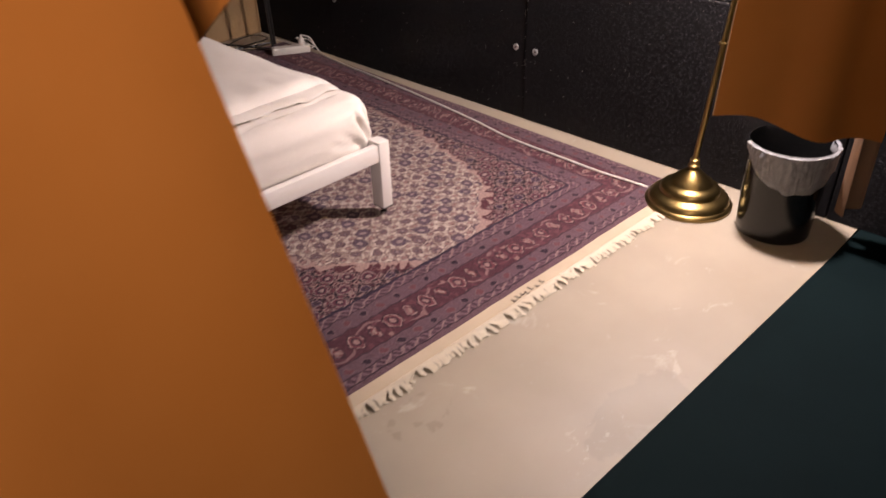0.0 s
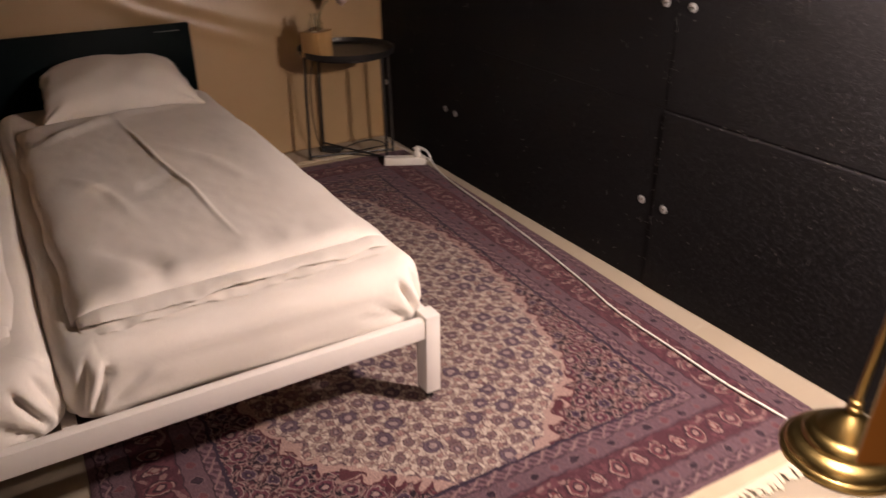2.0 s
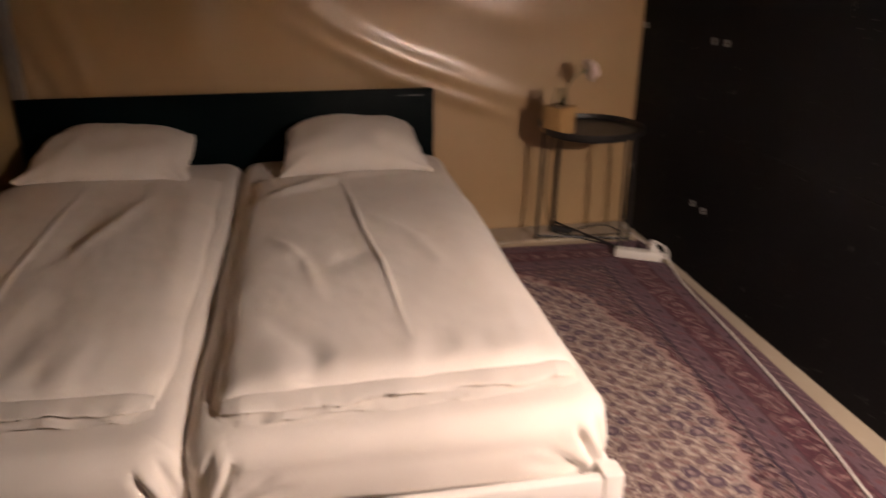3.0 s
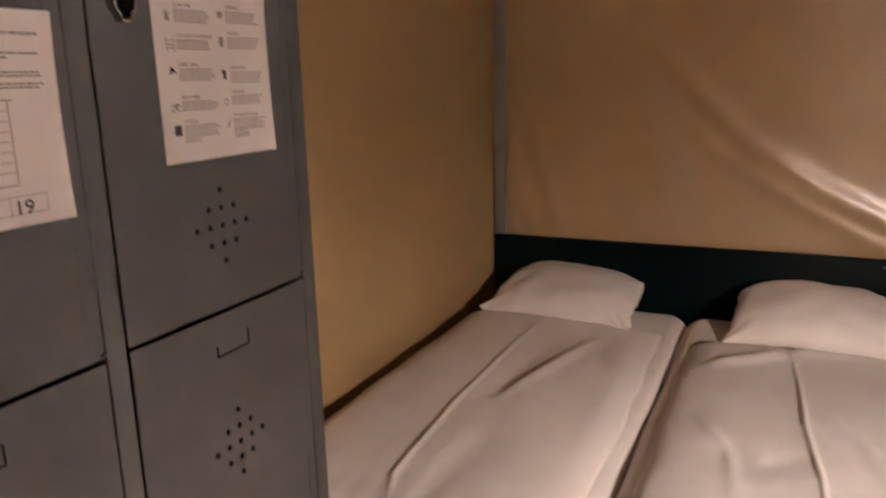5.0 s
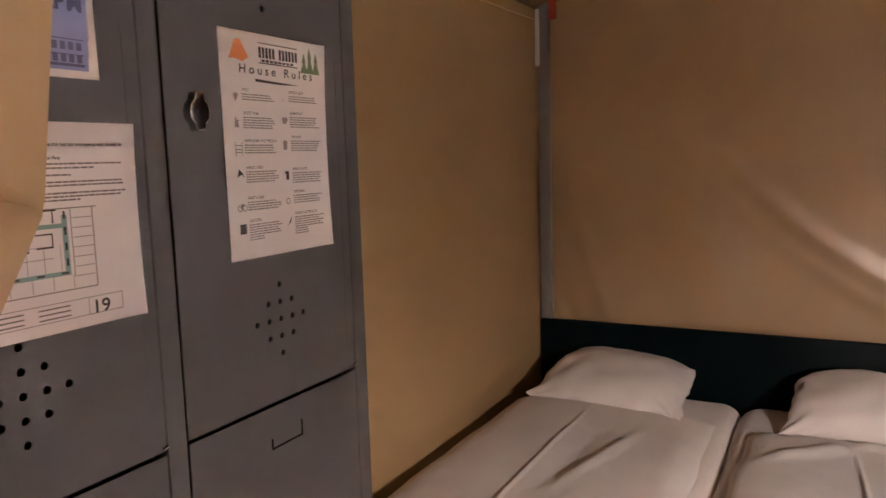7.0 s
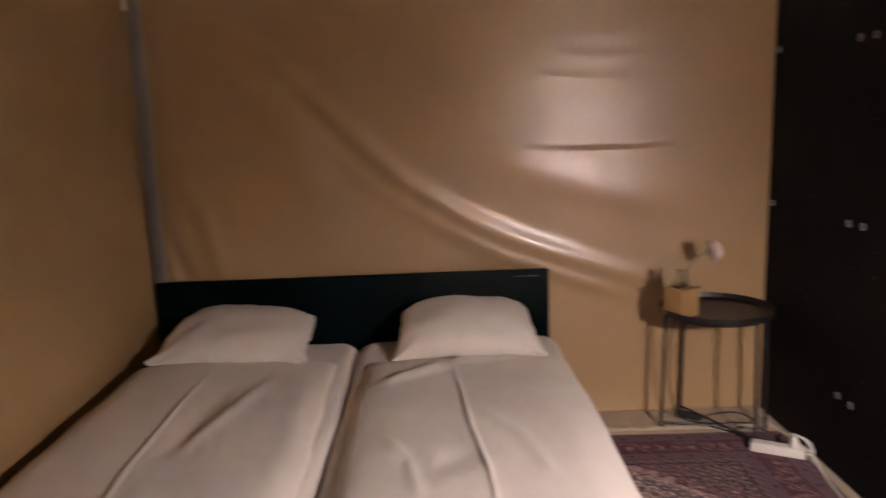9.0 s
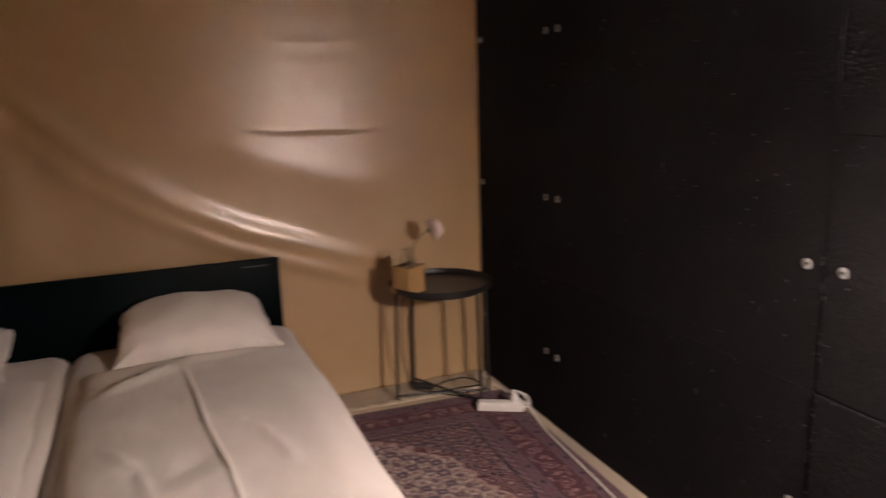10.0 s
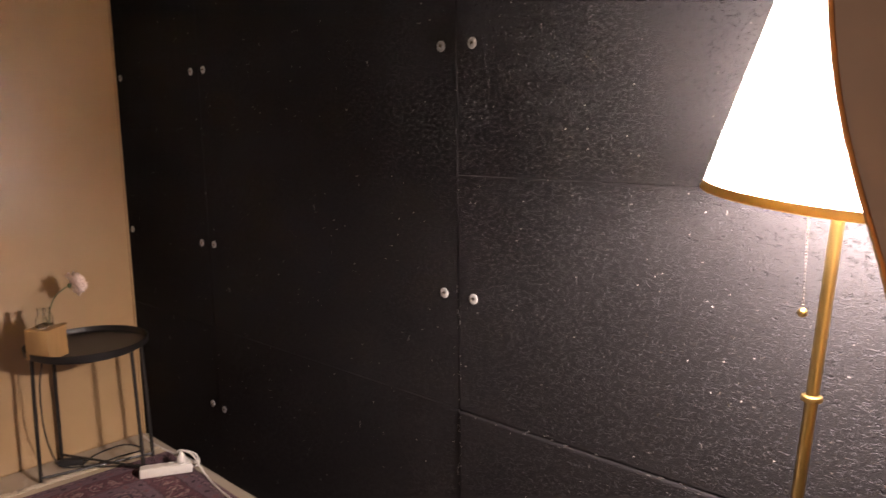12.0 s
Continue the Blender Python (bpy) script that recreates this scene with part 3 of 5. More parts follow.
for col, (y0, y1) in enumerate(zip(SEAMS_Y, SEAMS_Y[1:])):
    levels = board_levels(col)
    for row, (z0, z1) in enumerate(zip(levels, levels[1:])):
        gap = 0.0 if not row else 0.0035 if row == 1 and col < 4 else 0.0009
        worn = 0.0055 if row == 0 and col < 4 else 0.0015 if col < 4 else 0.0010
        b = block((EAST - board_out(col, row), y0 + 0.0013, z0 + gap), (EAST + 0.014, y1 - 0.0013, z1), worn)
        tagged(part("board", b, BOARD, wall_east, smooth=False), kind="structure")


def fastener(y, z, turn):
    """A plate washer with a domed screw head, on the black boards."""
    ob = thing("wall_fastener", (board_face(y, z) - 0.0002, y, z), "small round zinc washer with screw on black board wall", "fastener", "board fasteners")
    w = lathe([(0.0135, 0), (0.0135, 0.0012), (0.0125, 0.002), (0.0075, 0.0026), (0.0062, 0.0018), (0.0055, 0.0018)], 20)
    h = lathe([(0.0048, 0.001), (0.0048, 0.003), (0.0034, 0.0046), (0.0012, 0.0052)], 14)
    for name, bm, material in (("washer", w, WASHER), ("screw_head", h, CHROME)):
        bmesh.ops.rotate(bm, verts=bm.verts, cent=(0, 0, 0), matrix=Matrix.Rotation(radians(-90), 3, "Y"))
        part(name, bm, material, ob)
    ob.rotation_euler.x = radians(turn)
    return ob


# pale chips where the black paint is knocked off, most along the joints and low on the wall
random.seed(31)
chips = bmesh.new()
for k in range(170):
    if k < 45:
        y, z, tall = 1.67 + random.choice((-1, 1)) * random.uniform(0.002, 0.007), random.uniform(0.05, 0.95), random.uniform(0.003, 0.010)
        wide = random.uniform(0.001, 0.003)
    elif k < 75:
        y, z, tall, wide = random.uniform(0.5, 1.66), 0.61 + random.uniform(-0.007, 0.004), random.uniform(0.001, 0.002), random.uniform(0.003, 0.014)
    else:
        y, z = random.uniform(0.6, 3.4), random.uniform(0.03, 0.8) if random.random() < 0.65 else random.uniform(0.8, 2.2)
        tall, wide = random.choice(((0.010, 0.0022), (0.003, 0.003), (0.0022, 0.008), (0.018, 0.0026), (0.003, 0.002)))
    x, lean = board_face(y, z) - 0.0005, random.uniform(-0.35, 0.35) * tall
    corners = [(y - wide / 2, z), (y + wide * 0.3, z - tall * 0.12), (y + wide / 2 + lean, z + tall * 0.8), (y - wide * 0.2 + lean, z + tall)]
    chips.faces.new([chips.verts.new((x, a, b)) for a, b in corners])
tagged(part("paint_chips", chips, CHIP, wall_east, "pale chips in the black paint", smooth=False), kind="stuff")

first = fastener(1.72, 0.297, 20)
for y in (1.618, 1.72, 2.883, 2.971, 3.555, 0.47, 0.37):
    for z in (0.297, 0.922, 1.55, 2.17):
        if (y, z) != (1.72, 0.297):
            copy_thing(first, pose(board_face(y, z) - 0.0002, y + 0.004 * rough(y, z, 1, 0.1), z + 0.006 * rough(z, y, 4, 0.1) + (0.012 if y > 2.8 and z > 0.5 else 0.0), 40 * z, 0, 0))

# corner pole and small canvas fittings
pole = thing("tent_pole", (WEST + 0.034, NORTH - 0.045, 0), "grey galvanised tent corner pole behind the bed", "tent pole")
part("post", block((-0.024, -0.016, 0), (0.016, 0.016, 2.3), 0.005), ZINC, pole)
part("front_lip", block((0.017, -0.020, 0), (0.027, 0.010, 2.3), 0.003), ZINC, pole, "bright folded steel lip")
part("sleeve", block((-0.040, -0.022, 1.80), (-0.014, 0.006, 2.04), 0.006), WHITE_PLASTIC, pole, "white plastic pole sleeve")
part("strap", block((0.028, -0.018, 1.99), (0.062, -0.008, 2.16), 0.003), RED_STRAP, pole, "red webbing strap")
structure("trim", block((EAST - 0.012, NORTH - 0.014, 0), (EAST - 0.003, NORTH - 0.006, 2.6), 0.002), WALL_TAN)

seam = thing("canvas_seam", (0, 0, 0), "stitched canvas seam high on tan tent wall", "seam")
part("piping", tube(spline([(WEST + 0.004, 0.5, 2.0), (WEST + 0.006, 2.2, 2.0), (WEST + 0.010, 3.1, 1.985), (WEST + 0.014, 3.5, 1.99)]), 0.004, 6), TAN, seam)


# ---- tent door flaps ----
def flap(name, grid, label, outside, nu=40, nv=50, face=None, back=None):
    """A door flap of two cloths, orange outside and tan inside, 3 mm apart."""
    ob = thing(name, (0, 0, 0), label, "tent flap", "tent door flaps")
    for piece, material, side in (("outer_cloth", face or ORANGE, -1), ("lining", back or TAN, 1)):
        if (Vector(grid(0.6, 0.5)) - Vector(grid(0.4, 0.5))).cross(Vector(grid(0.5, 0.6)) - Vector(grid(0.5, 0.4))).dot(Vector(outside)) > 0:
            side = -side

        def place(u, v, side=side):
            e = 1e-3
            p = Vector(grid(u, v))
            du, dv = Vector(grid(min(1, u + e), v)) - Vector(grid(max(0, u - e), v)), Vector(grid(u, min(1, v + e))) - Vector(grid(u, max(0, v - e)))
            n = du.cross(dv)
            return p + n.normalized() * (0.0018 * side) if n.length else p
        part(piece, sheet(place, nu, nv), material, ob)
    return ob


def lerp(a, b, t):
    return Vector(a) * (1 - t) + Vector(b) * t


def along_line(points, t):
    """A point at t from 0 to 1 along a smooth line."""
    k = min(len(points) - 1.0001, t * (len(points) - 1))
    return lerp(points[int(k)], points[int(k) + 1], k - int(k))


FRONT_EDGE = spline([(0.345, 0.328, 0.004), (0.291, 0.358, 0.3), (0.239, 0.386, 0.6), (0.186, 0.414, 0.9), (0.134, 0.442, 1.2), (0.07, 0.46, 1.6), (-0.02, 0.42, 2.06)])


def front_panel(u, v):
    edge = along_line(FRONT_EDGE, v)
    far = Vector((WEST, SOUTH + 0.02, edge.z))
    p = lerp(far, edge, u)
    w = 0.012 * math.sin(9 * u + 2 * v) * u * (1 - u) * 4 + 0.004 * rough(u, v, 4, 0.3)
    return p + Vector((0, w, 0))


flap("tent_flap", front_panel, "orange canvas tent door flap hanging to the floor", (0, -1, 0))

INNER_FAR = [Vector(p) for p in ((0.205, 0.715, 0.90), (0.195, 0.722, 1.15), (0.20, 0.725, 1.29), (0.205, 0.778, 1.385), (0.20, 0.805, 1.55), (0.18, 0.785, 1.8), (0.15, 0.70, 2.1))]
INNER_NEAR = spline([(0.352, 0.031, 1.5), (0.358, 0.0, 1.58), (0.36, -0.02, 1.7), (0.36, -0.03, 1.85), (0.34, 0.05, 1.95), (0.32, 0.15, 2.05), (0.3, 0.25, 2.12)])


def inner_flap(u, v):
    p = lerp(along_line(INNER_NEAR, v), along_line(INNER_FAR, v), u)
    from_tie = p - Vector((0.205, 0.778, 1.385))
    r, way = from_tie.length, math.atan2(from_tie.z, -from_tie.y)
    groove = -0.060 * (1 - math.exp(-r / 0.05)) * math.exp(-(((way - 0.36) / 0.26) ** 2)) * math.exp(-r / 0.35)
    push = groove + 0.012 * (1 - math.exp(-r / 0.06)) * math.exp(-(((way + 0.5) / 0.5) ** 2))
    return p + Vector((push + 0.008 * math.sin(9 * u + 3 * v) * u * (1 - u) * 4, 0, 0))


flap("tent_flap", inner_flap, "tan-lined orange tent flap tied back beside the lockers", (-1, 0, 0), 90, 140)

RIGHT_FAR = spline([(1.155, 0.405, 0.688), (1.215, 0.424, 0.88), (1.29, 0.442, 1.05), (1.325, 0.513, 1.244), (1.322, 0.560, 1.431), (1.33, 0.56, 1.75), (1.35, 0.45, 2.1)])
RIGHT_NEAR = spline([(1.559, 0.203, 0.543), (1.555, 0.205, 0.78), (1.56, 0.21, 1.0), (1.575, 0.22, 1.22), (1.59, 0.24, 1.45), (1.60, 0.27, 1.75), (1.60, 0.30, 2.1)])


def right_flap(u, v):
    p = lerp(along_line(RIGHT_FAR, v), along_line(RIGHT_NEAR, v), u)
    w = 0.021 * math.sin(11 * u + 1.5 * v - 1.3) * u + 0.006 * rough(u, v, 8, 0.25) * min(1.0, 5 * u)
    return p + Vector((0.45, 0.89, 0)) * w + Vector((0, 0, 0.012 * math.sin(8 * u) * (1 - v)))


tied = flap("tent_flap", right_flap, "orange canvas tent flap tied up above the waste bin", (-0.45, -0.89, 0))
part("turned_hem", sheet(lambda u, v: Vector(right_flap((0.002 + 0.24 * min(1.0, 2.2 * v)) * u, 0.42 + 0.58 * v)) + Vector((-0.45, -0.89, 0)) * (0.005 + 0.006 * math.sin(math.pi * u)), 14, 40), HEM_TAN, tied, "tan lining turned out along the edge")


def side_drape(u, v):
    z = 0.11 + 0.05 * u * (1 - v) + 2.0 * v
    return (2.03 + 0.10 * u - 0.03 * math.sin(3 * v), 0.335 + 0.03 * math.sin(10 * u + v) * (1 - 0.4 * v), z)


flap("tent_flap", side_drape, "narrow tan canvas strip hanging beside the black wall", (0, -1, 0), 24, 30, HEM_TAN, HEM_TAN)
thicken(tagged(finish("wall_south", sheet(lambda u, v: (WEST + (EAST - WEST) * u, SOUTH + 0.06, 2.02 + 0.7 * v), 12, 4), TAN), kind="structure"), 0.004)


# ---- lockers ----
LX, LY0, LY1, LTOP = 0.05, 0.651, 1.430, 1.93
lockers = thing("locker", (0, 0, 0), "grey steel two-column locker with perforated doors and notices", "locker")
# solid core behind the doors, coloured as the shade seen through the holes
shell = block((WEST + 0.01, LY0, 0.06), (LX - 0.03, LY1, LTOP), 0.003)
part("body", shell, GREY_DARK, lockers, "locker inside with its shade painted in")
for y0, y1 in ((LY0 - 0.001, LY0 + 0.018), (1.011, 1.040), (1.3985, LY1 + 0.001)):
    part("upright", block((WEST + 0.01 if y0 < 0.7 or y0 > 1.3 else LX - 0.03, y0, 0.06), (LX, y1, LTOP + 0.001), 0.003), GREY, lockers)
for z0, z1 in ((LTOP - 0.06, LTOP), (0.06, 0.29)):
    for y0, y1 in ((LY0 + 0.018, 1.011), (1.040, 1.3985)):
        part("cross_rail", block((LX - 0.03, y0, z0), (LX - 0.0005, y1, z1), 0.002), GREY, lockers)
part("top_sheet", block((WEST + 0.01, LY0, LTOP + 0.002), (LX, LY1, LTOP + 0.005), 0.001), GREY, lockers)
for y in (LY0 + 0.04, LY1 - 0.04):
    for x in (WEST + 0.06, LX - 0.05):
        part("foot", lathe([(0.018, 0), (0.018, 0.02), (0.012, 0.03), (0.012, 0.0605)], 14, at=(x, y, 0)), RUBBER, lockers)


def pierced(y0, y1, z0, z1, centres, radius=0.0046):
    """A steel door face with round holes, in the plane x = 0, with its turned edge."""
    bm = bmesh.new()
    corners = [bm.verts.new((0, y, z)) for y, z in ((y0, z0), (y1, z0), (y1, z1), (y0, z1))]
    edges = [bm.edges.new((corners[k], corners[(k + 1) % 4])) for k in range(4)]
    for cy, cz in centres:
        ring = [bm.verts.new((0, cy + radius * math.cos(2 * math.pi * k / 12), cz + radius * math.sin(2 * math.pi * k / 12))) for k in range(12)]
        edges += [bm.edges.new((ring[k], ring[(k + 1) % 12])) for k in range(12)]
    bmesh.ops.triangle_fill(bm, use_beauty=True, use_dissolve=False, edges=edges)
    for f in list(bm.faces):
        c = f.calc_center_median()
        if any((c.y - cy) ** 2 + (c.z - cz) ** 2 < (radius * 0.95) ** 2 for cy, cz in centres):
            bm.faces.remove(f)
    return bm


def diamond(cy, cz, pitch=0.0245):
    return [(cy + pitch * (a - b) / 1, cz + pitch * (a + b - 2) / 1) for a in range(3) for b in range(3)] + [
        (cy + pitch * (a - b), cz + pitch * (a + b - 1)) for a in range(2) for b in range(2)]


def locker_door(y0, y1, z0, z1):
    cy = (y0 + y1) / 2
    d = thicken(part("door", pierced(y0 + 0.003, y1 - 0.003, z0, z1, diamond(cy, z1 - 0.198) + diamond(cy + 0.004, z0 + 0.115)), GREY, lockers, smooth=False), 0.0016)
    d.location.x = LX - 0.0012
    y, z = cy + 0.003 - 0.034, z1 - 0.060
    slot = bmesh.new()
    for lo, hi in (((0, y, z), (0.0028, y + 0.067, z + 0.0022)), ((0, y, z), (0.0028, y + 0.0022, z + 0.016)), ((0, y + 0.065, z), (0.0028, y + 0.067, z + 0.024))):
        block(lo, hi, 0.0006, slot, 1)
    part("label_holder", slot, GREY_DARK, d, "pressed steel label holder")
    part("hinge_rib", block((0, y1 - 0.022, z0 + 0.05), (0.0016, y1 - 0.0205, z1 - 0.3), 0.0004), GREY, d)
    ly, lz = y0 + 0.045, z0 + 0.397
    outline = [(0.80 * a, 0.80 * b) for a, b in ((0.007, -0.029), (0.010, -0.019), (0.018, -0.012), (0.020, 0.0), (0.017, 0.011), (0.009, 0.019), (0.007, 0.029))]
    outline += [(-a, b) for a, b in reversed(outline)]
    plate = bmesh.new()
    bm_face = plate.faces.new([plate.verts.new((0, ly + a, lz + b)) for a, b in outline])
    up = bmesh.ops.extrude_face_region(plate, geom=[bm_face])["geom"]
    bmesh.ops.translate(plate, verts=[g for g in up if isinstance(g, bmesh.types.BMVert)], vec=(0.014, 0, 0))
    bmesh.ops.bevel(plate, geom=plate.edges[:], offset=0.0016, segments=2, affect="EDGES", profile=0.5)
    part("latch", plate, CHROME, d, "worn chrome hasp latch", angle=50)
    face = bmesh.new()
    front = face.faces.new([face.verts.new((0.0138, ly + 0.80 * a, lz + 0.86 * b)) for a, b in outline])
    lifted = bmesh.ops.extrude_face_region(face, geom=[front])["geom"]
    bmesh.ops.translate(face, verts=[g for g in lifted if isinstance(g, bmesh.types.BMVert)], vec=(0.0010, 0, 0))
    part("knob_face", face, BLACK_PLASTIC, d, "dark smooth knob face")
    for zz in (z0 + 0.004, ):
        part("hinge_pin", tube([(0.001, y1 - 0.008, zz), (0.001, y1 - 0.002, zz + 0.002)], 0.003, 8), CHROME, d)


for y0, y1 in ((LY0 + 0.018, 1.011), (1.040, 1.3985)):
    locker_door(y0, y1, 1.083, 1.868)
    locker_door(y0, y1, 0.294, 1.077)


# ---- notices on the lockers ----
def lettering(words, size, place, material, parent, width=None, name="lettering", slant=0.0, bold=0.0):
    """Flat letters on a sheet that faces east; place is (y, z) of the line's start."""
    c = bpy.data.curves.new(name, "FONT")
    c.body, c.size, c.shear, c.offset = words, size, slant, bold
    ob = bpy.data.objects.new(name, c)
    scene.collection.objects.link(ob)
    bpy.context.view_layer.update()
    me = bpy.data.meshes.new_from_object(ob.evaluated_get(bpy.context.evaluated_depsgraph_get()))
    bpy.data.objects.remove(ob)
    wide = max((v.co.x for v in me.vertices), default=1) or 1
    k = width / wide if width else 1.0
    for v in me.vertices:
        v.co = Vector((0.0012, place[0] + v.co.x * k, place[1] + v.co.y))
    me.materials.clear()
    me.materials.append(material)
    out = new(name, me)
    out.parent = parent
    return out


def bars(rows, name, material, parent, lift=0.0005):
    """Thin printed strips: rows of y, z, width, height."""
    bm = bmesh.new()
    for y, z, w, h in rows:
        bm.faces.new([bm.verts.new((lift, y + dy, z + dz)) for dy, dz in ((0, 0), (w, 0), (w, h), (0, h))])
    return part(name, bm, material, parent, smooth=False)


def patch(points, name, material, parent, lift=0.0005):
    bm = bmesh.new()
    bm.faces.new([bm.verts.new((lift, y, z)) for y, z in points])
    return part(name, bm, material, parent, smooth=False)


def notice(name, y0, z0, w, h, label, curl):
    ob = thing(name, (LX + 0.0012, y0, z0), label, "notice", "notices on the lockers")
    part("paper_sheet", sheet(lambda u, v: (curl * (u ** 40) * (v - 0.5) ** 2 * 4, w * u, h * v), 16, 16), PAPER, ob)
    return ob


def words_line(y0, y1, z, h):
    """One line of small print as word-long strips."""
    out, y = [], y0
    while y < y1 - 0.002:
        w = min(random.uniform(0.003, 0.010), y1 - y)
        out.append((y, z, w, h))
        y += w + 0.0011
    return out


random.seed(4)
rules = notice("notice", 1.132, 1.290, 0.214, 0.297, "white house rules notice with small icons on locker door", 0.004)
top = 0.297
patch([(0.016, top - 0.037), (0.029, top - 0.012), (0.038, top - 0.011), (0.053, top - 0.033), (0.041, top - 0.039), (0.027, top - 0.036)], "tent_picture", INK_ORANGE, rules)
for k, (y, hgt) in enumerate(((0.168, 0.028), (0.181, 0.038), (0.195, 0.031))):
    tree_pts = [(y - 0.0085, top - 0.044), (y - 0.002, top - 0.044 + hgt * 0.55), (y - 0.005, top - 0.044 + hgt * 0.5), (y, top - 0.044 + hgt), (y + 0.005, top - 0.044 + hgt * 0.5), (y + 0.002, top - 0.044 + hgt * 0.55), (y + 0.0085, top - 0.044)]
    patch(tree_pts, "fir_picture", INK_GREEN, rules, 0.0005 + 0.0001 * k)
bars([(0.072, top - 0.0125, 0.082, 0.0012), (0.072, top - 0.0385, 0.082, 0.0012)] + [(0.073 + 0.0068 * k, top - 0.031, 0.0048, 0.014) for k in range(12) if k != 5] +
     [(0.078 + 0.0085 * k, top - 0.0362, 0.0062, 0.003) for k in range(8)], "printed_mark", INK, rules)
lettering("H o u s e   R u l e s", 0.0165, (0.032, top - 0.0535), INK, rules, 0.152, slant=0.08, bold=0.00018)
patch([(0.063, top - 0.0595), (0.09, top - 0.0606), (0.154, top - 0.0625), (0.115, top - 0.0645), (0.065, top - 0.0632)], "underline", INK, rules)
random.seed(4)
HEADS = (("WI-FI", "QUIET TIME", "ONE BUNK ONE PERSON", "PUBLIC AREA", "RENT A BIKE", "LOCKERS"),
         ("CHECK OUT", "BREAKFAST", "THE BAR", "MAIN DOOR", "SMOKING", "FOOD & BEVERAGES"))
ROWS_Z = ((0.220, 0.190, 0.154, 0.119, 0.079, 0.049), (0.222, 0.193, 0.160, 0.115, 0.083, 0.052))
text_rows, bold_rows = [], []
for c, heads in enumerate(HEADS):
    for r, words in enumerate(heads):
        y, z = 0.036 + 0.094 * c, ROWS_Z[c][r]
        lettering(words, 0.0055, (y, z), INK, rules)
        for k in range((3, 5, 4, 5, 4, 7)[r] + (c if r in (2, 5) else 0)):
            (bold_rows if random.random() < 0.2 else text_rows).extend(words_line(y, y + (0.068 * (0.80 + 0.2 * random.random()) if k < 5 else 0.03), z - 0.0047 - 0.0033 * k, 0.0016))
        iy, iz = y - 0.017, z - 0.011
        if (c, r) in ((0, 3), (0, 5), (1, 3), (1, 5)):
            shape = {(0, 3): [(0, 0), (0.004, 0.011), (0.010, 0.006), (0.013, 0), (0.008, 0.004)], (0, 5): [(0, -0.004), (0.012, -0.004), (0.012, 0.009), (0, 0.009)],
                     (1, 3): [(0.003, -0.002), (0.009, -0.002), (0.009, 0.010), (0.001, 0.010), (0.001, 0.006), (0.003, 0.006)], (1, 5): [(0.001, -0.004), (0.006, 0.003), (0.011, 0.010), (0.008, 0.001)]}[c, r]
            patch([(iy + a, iz + b) for a, b in shape], "icon", INK, rules)
        else:
            drawn = {(0, 0): [(0.005, -0.003), (0.001, 0.006), (0.006, 0.009), (0.011, 0.006)], (0, 1): [(0.001, -0.006), (0.010, -0.006), (0.007, 0.001), (0.012, 0.004), (0.005, 0.003), (0.004, 0.010), (0.002, 0.002)],
                     (1, 1): [(0.002, -0.002), (0.009, -0.002), (0.010, 0.001), (0.012, 0.002), (0.012, 0.005), (0.010, 0.007), (0.000, 0.006)], (1, 2): [(0.001, -0.005), (0.008, -0.005), (0.009, 0.007), (0.003, 0.008), (0.0, 0.006)],
                     (1, 0): [(0.003, 0.0), (0.005, 0.0), (0.005, 0.002), (0.003, 0.002)]}.get((c, r))
            if drawn:
                patch([(iy + a, iz + b) for a, b in drawn], "icon", INK_PALE, rules)
            elif (c, r) == (0, 2):
                for a, b, w, h2 in ((0, -0.007, 0.001, 0.018), (0.012, -0.007, 0.001, 0.018), (0.001, -0.003, 0.011, 0.001), (0.001, 0.001, 0.011, 0.001), (0.001, 0.006, 0.011, 0.001)):
                    bars([(iy + a, iz + b, w, h2)], "icon", INK_GREY, rules)
            else:
                for cy2 in ((0.002, 0.011) if c == 0 else (0.005, )):
                    rim = [(iy + cy2 + rr * math.cos(k * math.pi / 8), iz + rr * math.sin(k * math.pi / 8)) for rr in (0.0045,) for k in range(16)]
                    patch(rim, "icon", INK_GREY, rules)
                    patch([(iy + cy2 + 0.0033 * math.cos(k * math.pi / 8), iz + 0.0033 * math.sin(k * math.pi / 8)) for k in range(16)], "icon", PAPER, rules, 0.0007)
                if c == 0:
                    patch([(iy + 0.002, iz), (iy + 0.005, iz + 0.006), (iy + 0.010, iz + 0.005), (iy + 0.007, iz)], "icon", INK_GREY, rules, 0.0008)
tagged(bars(text_rows, "small_print", INK_PALE, rules), kind="stuff")
tagged(bars(bold_rows, "small_print", INK_GREY, rules), kind="stuff")

plan = notice("notice", 0.694, 1.252, 0.299, 0.211, "white evacuation floor plan sheet on locker door", 0.003)
lettering("Please locate the nearest emergency exit closest to", 0.0052, (0.172, 0.1870), INK, plan, 0.111, bold=0.00012)
lettering("In case of Fire", 0.0052, (0.177, 0.1735), INK, plan, 0.032, bold=0.0001)
rows = []
for z, w in ((0.1585, 0.104), (0.1525, 0.068), (0.1425, 0.040), (0.1325, 0.100), (0.1275, 0.102), (0.1165, 0.104), (0.1115, 0.098), (0.1065, 0.050)):
    rows += words_line(0.180, 0.180 + w, 0.132 + 0.70 * (z - 0.1065), 0.0018)
tagged(bars(rows, "small_print", INK_GREY, plan), kind="stuff")
lines = [(0.05, 0.0985, 0.196, 0.0012), (0.05, 0.036, 0.19, 0.0012), (0.050, 0.036, 0.0012, 0.063), (0.240, 0.037, 0.0012, 0.0625), (0.215, 0.046, 0.001, 0.052)]
